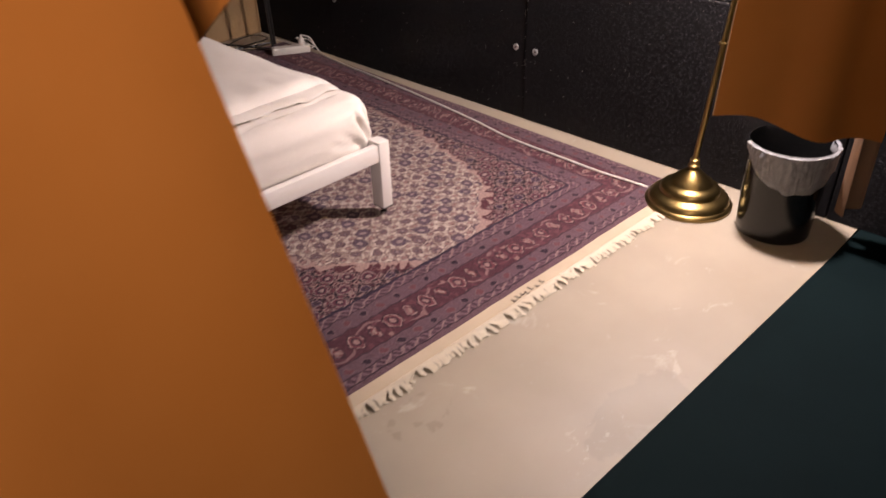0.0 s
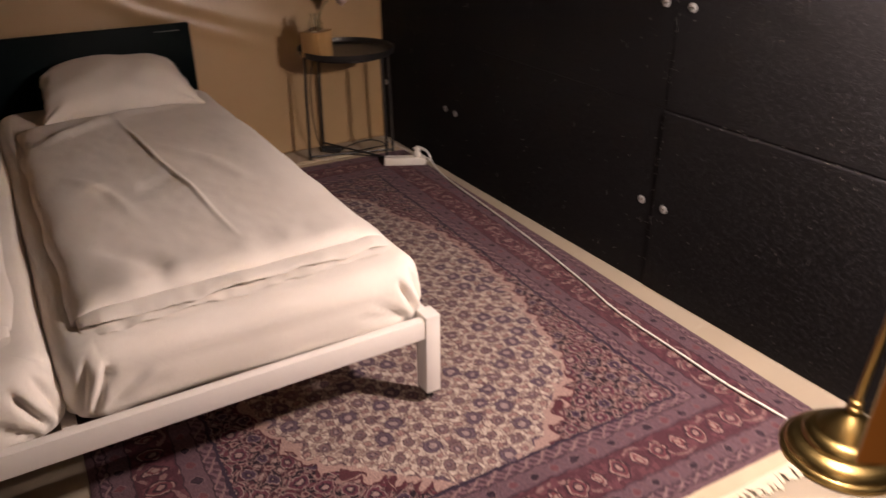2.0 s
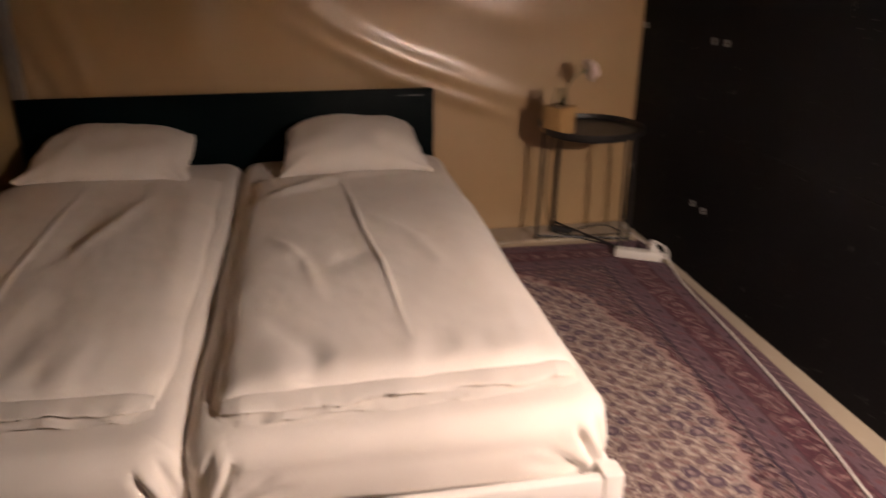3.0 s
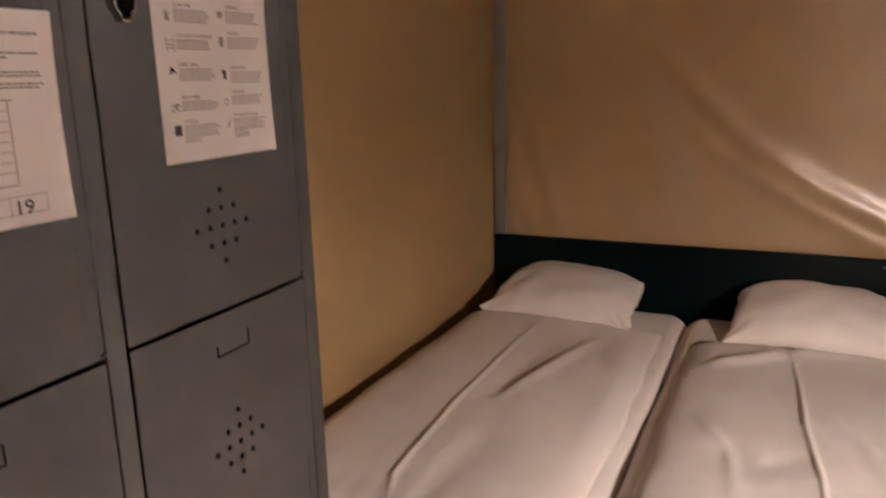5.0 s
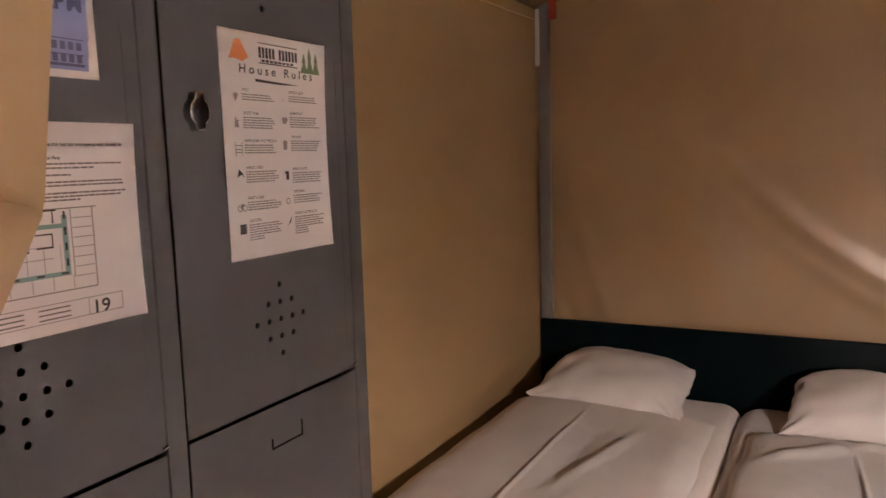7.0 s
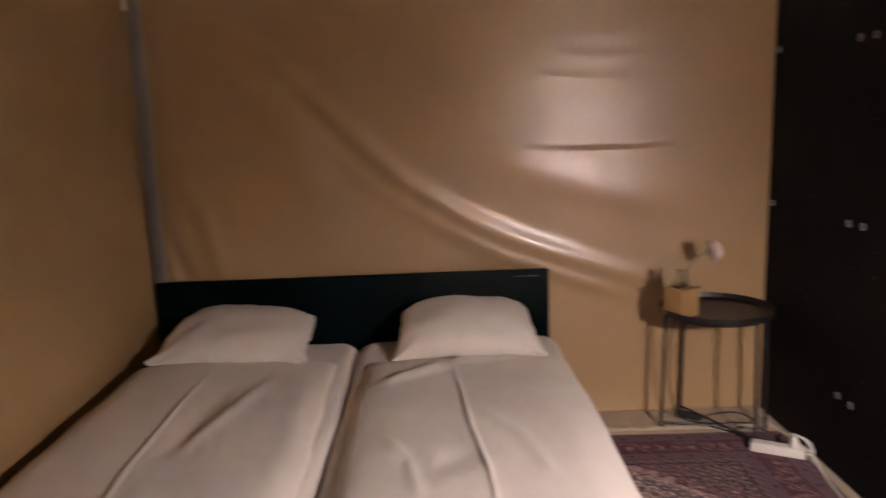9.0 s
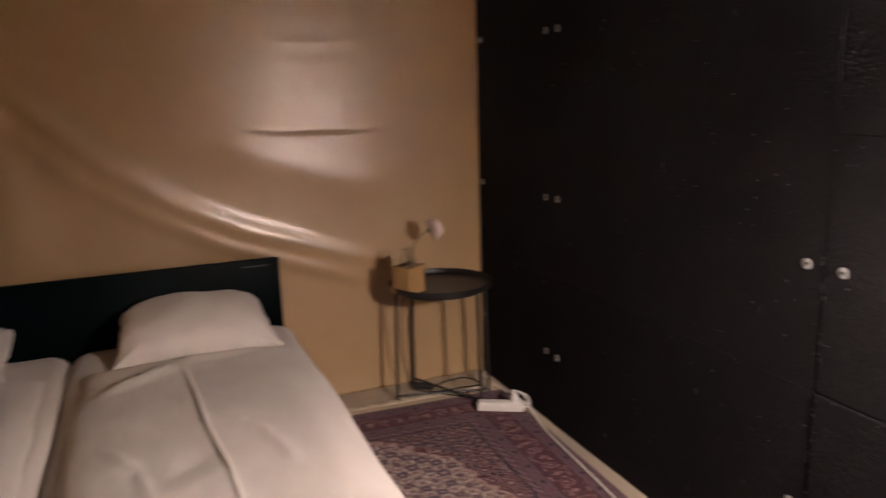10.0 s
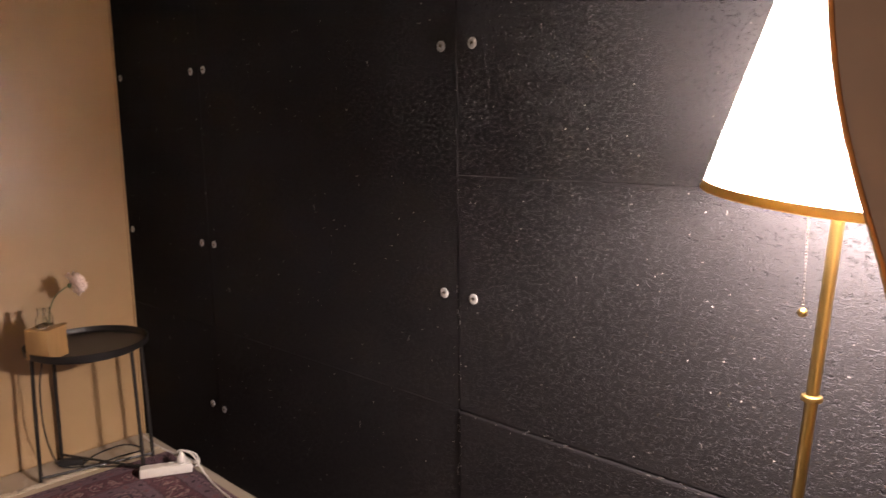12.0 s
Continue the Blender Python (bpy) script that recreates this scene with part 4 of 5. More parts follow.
for k in range(8):
    lines += [(0.056 + 0.0225 * k, 0.038, 0.0007, 0.010), (0.217, 0.046 + 0.0075 * k, 0.022, 0.0007), (0.075 + 0.018 * k, 0.052, 0.0006, 0.02)]
lines += [(0.075, 0.062, 0.118, 0.0006), (0.075, 0.071, 0.118, 0.0006), (0.02, 0.030, 0.25, 0.0007), (0.02, 0.012, 0.25, 0.0007), (0.02, 0.012, 0.0007, 0.018), (0.269, 0.012, 0.0007, 0.018), (0.228, 0.012, 0.0007, 0.018)]


def taller(rows):
    """The drawing's rows stretched upwards over the sheet's middle."""
    return [(y, 0.041 + (z - 0.036) * 1.33, w, h * 1.33 if h > 0.005 else h) if z >= 0.036 else (y, z, w, h) for y, z, w, h in rows]


bars(taller(lines), "plan_drawing", INK_PALE, plan)
bars(taller([(0.128, 0.083, 0.012, 0.0016), (0.128, 0.068, 0.012, 0.0016), (0.128, 0.068, 0.0014, 0.016), (0.150, 0.068, 0.018, 0.0016), (0.150, 0.083, 0.018, 0.0016), (0.167, 0.068, 0.0014, 0.016), (0.150, 0.080, 0.0014, 0.010),
      (0.176, 0.070, 0.018, 0.0014), (0.176, 0.080, 0.018, 0.0014), (0.193, 0.070, 0.0014, 0.011), (0.10, 0.0975, 0.10, 0.0016)] + [(0.115 + 0.02 * k, 0.0885, 0.0014, 0.0095) for k in range(5)]), "plan_walls", INK, plan)
bars(taller([(0.056, 0.048, 0.155, 0.0045), (0.205, 0.048, 0.006, 0.046), (0.125, 0.0845, 0.08, 0.0045)]), "escape_route", INK_TEAL, plan, 0.0007)
bars(taller([(0.07 + 0.026 * k, 0.0492, 0.008, 0.002) for k in range(6)] + [(0.2068, 0.055 + 0.012 * k, 0.0025, 0.006) for k in range(4)]), "route_arrows", INK, plan, 0.0009)
bars([(0.022 + 0.05 * k, z, 0.035, 0.0015) for k in range(4) for z in (0.015, 0.020, 0.025)], "table_print", INK_GREY, plan, 0.0006)
lettering("19", 0.020, (0.231, 0.0125), INK, plan, 0.022, bold=0.0003)

alarm = notice("notice", 0.746, 1.507, 0.210, 0.297, "blue and white alarm poster on locker door", 0.002)
part("blue_field", sheet(lambda u, v: (0.0004, 0.008 + 0.194 * u, 0.008 + 0.281 * v), 2, 2), PAPER_BLUE, alarm, smooth=False)
lettering("ALARM", 0.021, (0.124, 0.067), INK_NAVY, alarm, 0.072, bold=0.0008)
bars([(0.150, 0.038, 0.045, 0.0012), (0.150, 0.0115, 0.045, 0.003), (0.150, 0.023, 0.045, 0.001)] + [(0.1505 + 0.009 * k, z, 0.006, 0.008) for k in range(5) for z in (0.028, 0.0155)], "printed_mark", INK_NAVY, alarm, 0.0008)


# ---- bed ----
BX0, BX1, BY0, BY1 = -0.42, 1.274, 1.478, 3.535
bed = thing("bed", (0, 0, 0), "white metal double bed frame with dark green headboard", "bed")
part("foot_rail", block((BX0 + 0.04, BY0 + 0.004, 0.212), (BX1 - 0.04, BY0 + 0.030, 0.268), 0.003), WHITE_METAL, bed)
for x in (BX0 + 0.008, BX1 - 0.034):
    part("side_rail", block((x, BY0 + 0.05, 0.212), (x + 0.026, BY1 - 0.03, 0.268), 0.003), WHITE_METAL, bed)
part("middle_rail", block((0.405, BY0 + 0.03, 0.205), (0.435, BY1 - 0.03, 0.245), 0.003), WHITE_METAL, bed)
for x in (BX0, BX1 - 0.042):
    for y in (BY0, BY1 - 0.06):
        leg = part("leg", block((x, y, 0.044), (x + 0.042, y + 0.052, 0.276), 0.003), WHITE_METAL, bed)
        foot = lathe([(0.011, 0.0135), (0.011, 0.021), (0.0045, 0.024), (0.0045, 0.046)], 14, at=(x + 0.021, y + 0.026, 0))
        part("levelling_foot", foot, CHROME, leg, "small chrome screw foot")
        part("end_cap", block((x + 0.001, y + 0.001, 0.040), (x + 0.041, y + 0.051, 0.046), 0.002), RUBBER, leg)
for y in np.linspace(BY0 + 0.15, BY1 - 0.12, 12):
    for x0, x1 in ((BX0 + 0.036, 0.404), (0.436, BX1 - 0.036)):
        part("slat", block((x0, y, 0.232), (x1, y + 0.06, 0.244), 0.002), WOOD, bed)
board = part("headboard", block((-0.435, NORTH - 0.072, 0.20), (1.238, NORTH - 0.048, 0.690), 0.004), GREEN, bed, "dark green lacquered headboard")
part("maker_strip", block((1.085, NORTH - 0.0735, 0.662), (1.195, NORTH - 0.0718, 0.6635), 0.0003), ZINC, board)


def mattress(x0, x1, label):
    """A fitted sheet over a mattress: rounded box, soft sides, pleats at the foot corners."""
    ob = thing("mattress", ((x0 + x1) / 2, 2.51, 0), label, "mattress", "mattresses")
    a, b, z0, z1 = (x1 - x0) / 2, 0.992, 0.246, 0.418
    creases = (
        ([(a - 0.155, z1 - 0.075), (a - 0.10, z1 - 0.11), (a - 0.045, z0 + 0.015)], 0.007, -0.012),
        ([(a - 0.085, z1 - 0.030), (a - 0.060, z1 - 0.09), (a - 0.030, z0 + 0.015)], 0.006, -0.014),
        ([(a - 0.040, z1 - 0.020), (a - 0.028, z1 - 0.08), (a - 0.018, z0 + 0.015)], 0.006, -0.012),
        ([(a - 0.068, z1 - 0.030), (a - 0.045, z1 - 0.09), (a - 0.025, z0 + 0.015)], 0.008, 0.008),
        ([(a - 0.20, z0 + 0.075), (a - 0.12, z0 + 0.05), (a - 0.05, z0 + 0.02)], 0.010, -0.008))
    bm = bmesh.new()
    r, rc = 0.062, 0.085
    rings, outline = [], []
    for cx, cy, a0 in ((a - rc, b - rc, 0), (-a + rc, b - rc, 90), (-a + rc, -b + rc, 180), (a - rc, -b + rc, 270)):
        for k in range(31):
            t = radians(a0 + 3 * k)
            outline.append((cx + rc * math.cos(t), cy + rc * math.sin(t), math.cos(t), math.sin(t)))
    dense = []
    for p, q in zip(outline, outline[1:] + outline[:1]):
        n = max(1, int(math.hypot(q[0] - p[0], q[1] - p[1]) / 0.014))
        dense += [[p[i] + (q[i] - p[i]) * k / n for i in range(4)] for k in range(n)]
    profile = [(0.020, z0), (0.004, z0 + 0.012)] + [(0.0, z0 + 0.03 + (z1 - r - z0 - 0.03) * k / 8) for k in range(9)]
    profile += [(r * (1 - math.cos(math.pi / 2 * k / 9)), z1 - r + r * math.sin(math.pi / 2 * k / 9)) for k in range(1, 10)]
    profile += [(r + 0.012, z1 + 0.001)]
    for inset, z in profile:
        ring = []
        for x, y, nx, ny in dense:
            corner = math.exp(-(((abs(x) - a) ** 2 + (abs(y) - b) ** 2) / 0.013))
            way = math.atan2(y - math.copysign(b - 0.2, y), x - math.copysign(a - 0.2, x)) + 1.6 * (z - z0) + 0.10 * rough(x, y, z, 0.09)
            pleat = 0.004 * corner - 0.010 * corner * (1 - abs(math.sin(6.5 * way))) ** 5
            high = max(0.0, min(1.0, (z - z0) / 0.1))
            soft = 0.004 * rough(x, y, z, 0.16) + 0.010 * rough(x, y, 1, 0.5)
            if ny < -0.2:
                soft += sum(fold(abs(x) + 0.012 * (x < 0), z, *c) for c in creases)
            d = -inset + 0.012 * math.sin(math.pi * high * 0.8) + (pleat * (1 - 0.5 * high) + soft) * (1 if inset < r else 0.3)
            ring.append(bm.verts.new((x + nx * d, y + ny * d, z + 0.004 * rough(x, y, 3, 0.2) * high)))
        rings.append(ring)
    m = len(dense)
    for p, q in zip(rings, rings[1:]):
        for k in range(m):
            bm.faces.new((p[k], p[(k + 1) % m], q[(k + 1) % m], q[k]))
    bm.faces.new(rings[0])
    bm.faces.new(rings[-1])
    part("fitted_sheet", bm, LINEN, ob, angle=75)
    part("sheet_seam", tube(spline([(0.03, -b - 0.003, 0.262), (0.027, -b - 0.004, 0.30), (0.03, -b - 0.001, 0.345)]), 0.0025, 6), LINEN, ob)
    return ob


mattress(-0.412, 0.419, "white-sheeted single mattress next to the tan canvas wall")
mattress(0.425, 1.258, "white-sheeted single mattress on the open side of the bed")


def duvet(name, x0, x1, y0, y1, slant, creases, label, seed):
    """A flat-laid white duvet: soft rounded edge, long creases, ruffled open hem at the foot."""
    ob = thing(name, ((x0 + x1) / 2, (y0 + y1) / 2, 0), label, "duvet", "duvets")
    cx, cy, a, b = (x0 + x1) / 2, (y0 + y1) / 2, (x1 - x0) / 2, (y1 - y0) / 2
    base, thick = 0.414, 0.046

    def height(u, v):
        x, y = x0 + (x1 - x0) * u, y0 + (y1 - y0) * v
        rim = max(0.0, 1 - abs(2 * u - 1) ** (4.5 if u > 0.5 else 6)) ** 0.6 * max(0.0, 1 - abs(2 * v - 1) ** 26) ** 0.5
        h = sum(fold(x, y, *c) for c in creases)
        h += 0.010 * rough(x, y, seed, 0.36) + 0.0035 * rough(x * 1.6, y * 0.7, seed + 5, 0.16) + 0.0012 * rough(x * 2, y, seed + 9, 0.06)
        foot = math.exp(-((v / 0.10) ** 2))
        h += foot * (0.010 + 0.010 * rough(x * 3, y, seed + 2, 0.16))
        return x, y, base + (thick + h) * rim

    def upper(u, v):
        x, y, z = height(u, v)
        y += slant * (2 * u - 1) * (1 - v) + 0.010 * rough(x, 0, seed, 0.12) * (1 - v) ** 2 + 0.010 * math.exp(-((v / 0.05) ** 2))
        x += 0.016 * rough(y, 0, seed + 1, 0.25) * (2 * u - 1) + (0.012 * (2 * u - 1) * rough(y, 1, seed, 0.4))
        return (x - cx, y - cy, z)

    bm = sheet(upper, 150, 190)
    sheet(lambda u, v: (Vector(upper(u, v)).x, Vector(upper(u, v)).y, base + 0.001), 20, 20, bm)
    bmesh.ops.remove_doubles(bm, verts=bm.verts, dist=0.0006)
    part("cover", bm, LINEN, ob, angle=80)
    for k, (lift, out, tuck) in enumerate(((0.0080, 0.070, 0.03), (0.0235, 0.048, 0.026))):
        def lip(u, v, lift=lift, out=out, tuck=tuck, k=k):
            x = x0 + 0.012 + (x1 - x0 - 0.024) * u
            t = 2 * math.pi * v
            ends = min(1.0, 16 * u, 16 * (1 - u)) ** 0.5
            reach = out * (0.45 + 0.55 * ends) + 0.016 * rough(x, k, seed, 0.13) + 0.006 * rough(x, k + 7, seed, 0.04)
            front, back = y0 + slant * (2 * u - 1) + 0.012 - reach, y0 + slant * (2 * u - 1) + tuck
            c = 0.5 - 0.5 * math.cos(t)
            thin = (0.0052 + 0.0018 * rough(x, k + 3, seed, 0.05)) * (0.25 + 0.75 * ends)
            wave = (0.0090 * rough(x, k, seed + 4, 0.11) + 0.0055 * rough(x, k, seed + 6, 0.042)) * c ** 1.3
            sag = (lift - 0.011) * c ** 2 * (0.30 if k else 0.0) + (1 - ends) * lift * 0.6
            z = max(0.0045, lift - sag + wave) + thin * math.sin(t) * (1.0 - 0.35 * c)
            return (x - cx, back + (front - back) * c - cy, base + z)
        hem = sheet(lip, 260, 20)
        bmesh.ops.remove_doubles(hem, verts=hem.verts, dist=0.0003)
        part("open_hem", hem, LINEN, ob, angle=80)
    return ob


duvet("duvet", 0.470, 1.230, 1.638, 3.14, 0.012, (
    ([(0.80, 3.06), (0.825, 2.75), (0.835, 2.5), (0.870, 2.2), (0.885, 1.78)], 0.0065, 0.0085),
    ([(0.78, 3.06), (0.90, 3.08), (1.15, 3.10)], 0.03, 0.014),
    ([(0.62, 2.35), (0.72, 2.24), (0.84, 2.30)], 0.05, -0.009),
    ([(0.66, 2.62), (0.80, 2.42), (0.83, 2.2)], 0.05, -0.006),
    ([(0.56, 1.95), (0.66, 1.80), (0.70, 1.70)], 0.03, -0.009),
    ([(0.86, 2.62), (0.98, 2.40), (1.05, 2.1)], 0.022, 0.006),
    ([(0.56, 2.5), (0.66, 2.3), (0.70, 2.0)], 0.018, 0.006),
    ([(0.52, 2.85), (0.70, 2.97), (0.79, 3.04)], 0.035, 0.016),
    ([(1.1, 2.9), (1.12, 2.3), (1.16, 1.8)], 0.06, 0.008)),
    "white cotton duvet laid flat with a ruffled hem", 11.3)
duvet("duvet", -0.422, 0.372, 1.690, 3.20, -0.02, (
    ([(-0.08, 3.08), (-0.085, 2.8), (-0.095, 2.3), (-0.06, 1.85), (-0.01, 1.74)], 0.0075, 0.0068),
    ([(0.17, 2.98), (0.08, 2.6), (0.0, 2.35)], 0.026, 0.0105),
    ([(0.04, 3.0), (0.0, 2.6), (-0.02, 2.3)], 0.05, -0.008),
    ([(0.30, 3.05), (0.32, 2.5), (0.33, 1.9)], 0.05, 0.012),
    ([(0.1, 2.2), (0.05, 1.9), (0.06, 1.75)], 0.05, -0.006)),
    "white cotton duvet laid flat along the canvas wall", 27.7)


def pillow(place, w, d, t, tilt, turn, roll, crown, label, seed):
    """A soft pillow with pinched corners."""
    ob = thing("pillow", place, label, "pillow", "pillows")

    def half(sign):
        def at(u, v):
            p, q = math.sin(math.pi / 2 * (2 * u - 1)), math.sin(math.pi / 2 * (2 * v - 1))
            puff = max(0.0, (1 - abs(p) ** 2.6) * (1 - abs(q) ** 2.4)) ** 0.46
            high = max(0.0, q)
            wide = (1 - 0.045 * (q + 1)) * (1 - 0.085 * (1 - q * q) * abs(p) ** 3) * (1 - crown * 0.45 * high ** 4)
            deep = 1 - 0.075 * (1 - p * p) * (abs(q) ** 3 if q < 0 else 0.3 * q ** 3) - crown * abs(p) ** 3 * high
            z = (sign if sign > 0 else -0.62) * t / 2 * puff
            tip = math.exp(-(((1 - abs(p)) / 0.30) ** 2 + ((1 - abs(q)) / 0.34) ** 2))
            way = math.atan2(1.06 - abs(q), 1.06 - abs(p))
            z += 0.013 * tip * math.sin(9 * way + seed + 2 * p) * (0.35 + puff)
            z += 0.016 * rough(p * w, q * d, seed, 0.20) * puff - 0.012 * tip * puff * 2
            z += 0.012 * math.sin(5.0 * p + seed) * (1 - puff) * abs(q) ** 2 + 0.010 * math.sin(6.0 * q + seed) * (1 - puff) * abs(p) ** 2
            x = p * w / 2 * wide + 0.010 * rough(q * 2, 1, seed, 0.5) * abs(p) ** 3
            return (x, q * d / 2 * deep + 0.012 * rough(p * 2, 3, seed, 0.45) * abs(q) ** 3, z)
        return at

    bm = sheet(half(1), 72, 56)
    sheet(half(-1), 72, 56, bm)
    bmesh.ops.remove_doubles(bm, verts=bm.verts, dist=0.0015)
    part("pillowcase", bm, LINEN, ob, angle=80)
    ob.matrix_world = pose(*place, tilt, roll, turn)
    return ob


pillow((0.872, 3.345, 0.494), 0.605, 0.37, 0.195, 20, 1, 1, 0.32, "plump white pillow leaning on dark green headboard", 3.1)
pillow((-0.035, 3.330, 0.494), 0.63, 0.40, 0.195, 15, -6, 2, 0.22, "plump white pillow beside the canvas wall", 8.4)


# ---- side table with its things ----
TX, TY = 1.900, 3.372
table = thing("tray_table", (TX, TY, 0), "round black metal tray table in the corner", "table")
part("tray", lathe([(0.001, 0.517), (0.212, 0.517), (0.2215, 0.5195), (0.2235, 0.526), (0.2240, 0.5435), (0.2215, 0.5445), (0.2205, 0.527), (0.217, 0.5225), (0.210, 0.5212), (0.001, 0.5212)], 64, closed=True), BLACK_METAL, table)
part("top_ring", tube([(0.196 * math.cos(k * math.pi / 24), 0.196 * math.sin(k * math.pi / 24), 0.5115) for k in range(49)], 0.005, 8), BLACK_METAL, table)
LEGS = ((165, -15), (110, -60))
for deg in (a for pair in LEGS for a in pair):
    c, n = math.cos(radians(deg)), math.sin(radians(deg))
    part("leg", tube([(0.196 * c, 0.196 * n, 0.514), (0.202 * c, 0.202 * n, 0.30), (0.208 * c, 0.208 * n, 0.004)], 0.0074, 8), BLACK_METAL, table)
for k, ends in enumerate(LEGS):
    bar = [(0.206 * math.cos(radians(a)), 0.206 * math.sin(radians(a)), 0.020 + 0.011 * k) for a in ends]
    part("cross_bar", tube(bar, 0.0052, 8), BLACK_METAL, table)

vase_box = thing("vase_box", (1.722, 3.262, 0.5222), "pale wooden cube holder with glass tubes", "vase holder", turn=30)
wood = block((0, 0, 0), (0.100, 0.100, 0.114), 0.003)
part("wooden_block", wood, WOOD, vase_box)
part("paper_tag", block((0.085, 0.001, 0.1145), (0.114, 0.028, 0.1160), 0.0004), WOOD, vase_box)
for name, px, py, hgt, rad in (("vase", 0.030, 0.045, 0.078, 0.020), ("vase", 0.070, 0.050, 0.072, 0.017)):
    v = thing("glass_vase", (1.722, 3.262, 0.6370), "small clear glass bud vase in wooden holder", "vase", "bud vases", turn=30)
    part("glass_body", lathe([(rad * 0.8, 0.0), (rad, 0.006), (rad * 1.12, 0.022), (rad * 0.9, 0.040), (rad * 0.55, 0.052), (rad * 0.55, hgt - 0.006), (rad * 0.75, hgt),
                              (rad * 0.65, hgt - 0.002), (rad * 0.45, hgt - 0.008), (rad * 0.45, 0.053), (rad * 0.8, 0.040), (rad * 1.0, 0.022), (rad * 0.88, 0.008), (rad * 0.7, 0.004)], 24, at=(px, py, 0)), GLASS, v)
flower = thing("flower", (1.764, 3.340, 0.6260), "pale pink carnation on a thin bent stem", "flower")
part("stem", tube(spline([(-0.002, 0.003, 0.0), (0.0, 0.0, 0.06), (0.022, 0.0, 0.112), (0.060, 0.0, 0.142), (0.078, 0.0, 0.147)]), 0.0022, 6), STEM, flower)
part("calyx", lathe([(0.002, 0), (0.006, 0.006), (0.008, 0.016), (0.006, 0.020)], 12, at=(0.080, 0, 0.138)), STEM, flower)
random.seed(9)
for layer in range(4):
    for k in range(9):
        turn = 2 * math.pi * (k + 0.5 * layer) / 9 + random.uniform(-0.2, 0.2)
        lean = 0.25 + 0.40 * layer + random.uniform(-0.1, 0.1)

        def petal(u, v, turn=turn, lean=lean, ph=random.random() * 6):
            r = 0.044 * v
            wide = (u - 0.5) * 0.044 * (0.25 + v)
            frill = 0.003 * math.sin(14 * u + ph) * v * v
            rr, zz = r * math.sin(lean) + frill, r * math.cos(lean) + 0.003 * math.sin(9 * u + ph) * v
            p = Vector((rr * math.cos(turn) - wide * math.sin(turn), rr * math.sin(turn) + wide * math.cos(turn), zz))
            return Matrix.Rotation(radians(70), 3, "Y") @ p + Vector((0.092, 0, 0.150))
        thicken(part("petal", sheet(petal, 6, 4), PETAL, flower), 0.0006)

# ---- floor lamp ----
lamp = thing("floor_lamp", (2.0, 0.802, 0), "brass floor lamp with white cone shade, lit", "floor lamp")
part("base", lathe([(0.136, 0.0), (0.142, 0.003), (0.143, 0.010), (0.138, 0.017), (0.133, 0.019), (0.132, 0.024), (0.126, 0.034), (0.112, 0.043), (0.101, 0.046), (0.0985, 0.048), (0.098, 0.057),
                    (0.093, 0.066), (0.080, 0.075), (0.071, 0.078), (0.069, 0.081), (0.060, 0.092), (0.045, 0.106), (0.030, 0.118), (0.021, 0.124), (0.017, 0.127), (0.017, 0.131), (0.0195, 0.134), (0.0195, 0.143),
                    (0.015, 0.146), (0.0145, 0.154), (0.0165, 0.157), (0.0165, 0.161), (0.0110, 0.165)], 64), BRASS, lamp)


def on_pole(z):
    return Vector((0.0, -0.0675 * (z - 0.15), z))


part("pole", tube([on_pole(0.15 + 0.0998 * k) for k in range(12)], 0.0096, 16), BRASS, lamp)
for z in (0.548, 0.930):
    p = on_pole(z)
    part("pole_ring", lathe([(0.0100, -0.006), (0.0150, -0.004), (0.0162, 0.0), (0.0150, 0.004), (0.0100, 0.006)], 24, at=p), BRASS, lamp, "brass joint ring")
p = on_pole(1.199)
part("socket", lathe([(0.010, 0), (0.016, 0.004), (0.0195, 0.014), (0.0200, 0.022), (0.014, 0.027)], 20, at=on_pole(1.242)), BRASS, lamp, "brass bulb socket")
part("bulb", lathe([(0.012, 0.0), (0.013, 0.010), (0.021, 0.03), (0.025, 0.046), (0.021, 0.062), (0.010, 0.070), (0.001, 0.072)], 20, at=p + Vector((0, 0, 0.070))), FILAMENT, lamp, "lit glowing bulb")
low_at = on_pole(1.239) - Vector((0, 0.004, 0))
top_at = low_at + Vector((0, 0, 0.406))
LOW_R, TOP_R = 0.200, 0.106
LEAN = Matrix.Translation(low_at) @ Matrix.Rotation(0.105, 4, "X") @ Matrix.Translation(-low_at)
shade = bmesh.new()
rings = []
for k in range(15):
    t = k / 14
    c, r = low_at.lerp(top_at, t), LOW_R + (TOP_R - LOW_R) * t
    rings.append([shade.verts.new((c.x + r * math.cos(2 * math.pi * j / 72), c.y + r * math.sin(2 * math.pi * j / 72), c.z)) for j in range(72)])
for ra, rb in zip(rings, rings[1:]):
    for j in range(72):
        shade.faces.new((ra[j], ra[(j + 1) % 72], rb[(j + 1) % 72], rb[j]))
shade.transform(LEAN)
cone = part("shade", shade, SHADE, lamp, "white fabric cone shade")
for c, r, slope in ((low_at, LOW_R, -0.0045), (top_at - Vector((0, 0, 0.012)), TOP_R + 0.0035, -0.0036)):
    band = lathe([(r + 0.0016, 0.0), (r + 0.0024, 0.001), (r + 0.0024 + slope, 0.0125), (r + 0.0012 + slope, 0.0135), (r - 0.002 + slope, 0.0125), (r - 0.001, 0.0)], 72, at=c, closed=True)
    band.transform(LEAN)
    part("trim_band", band, GOLD_TRIM, cone, "gold braid trim")
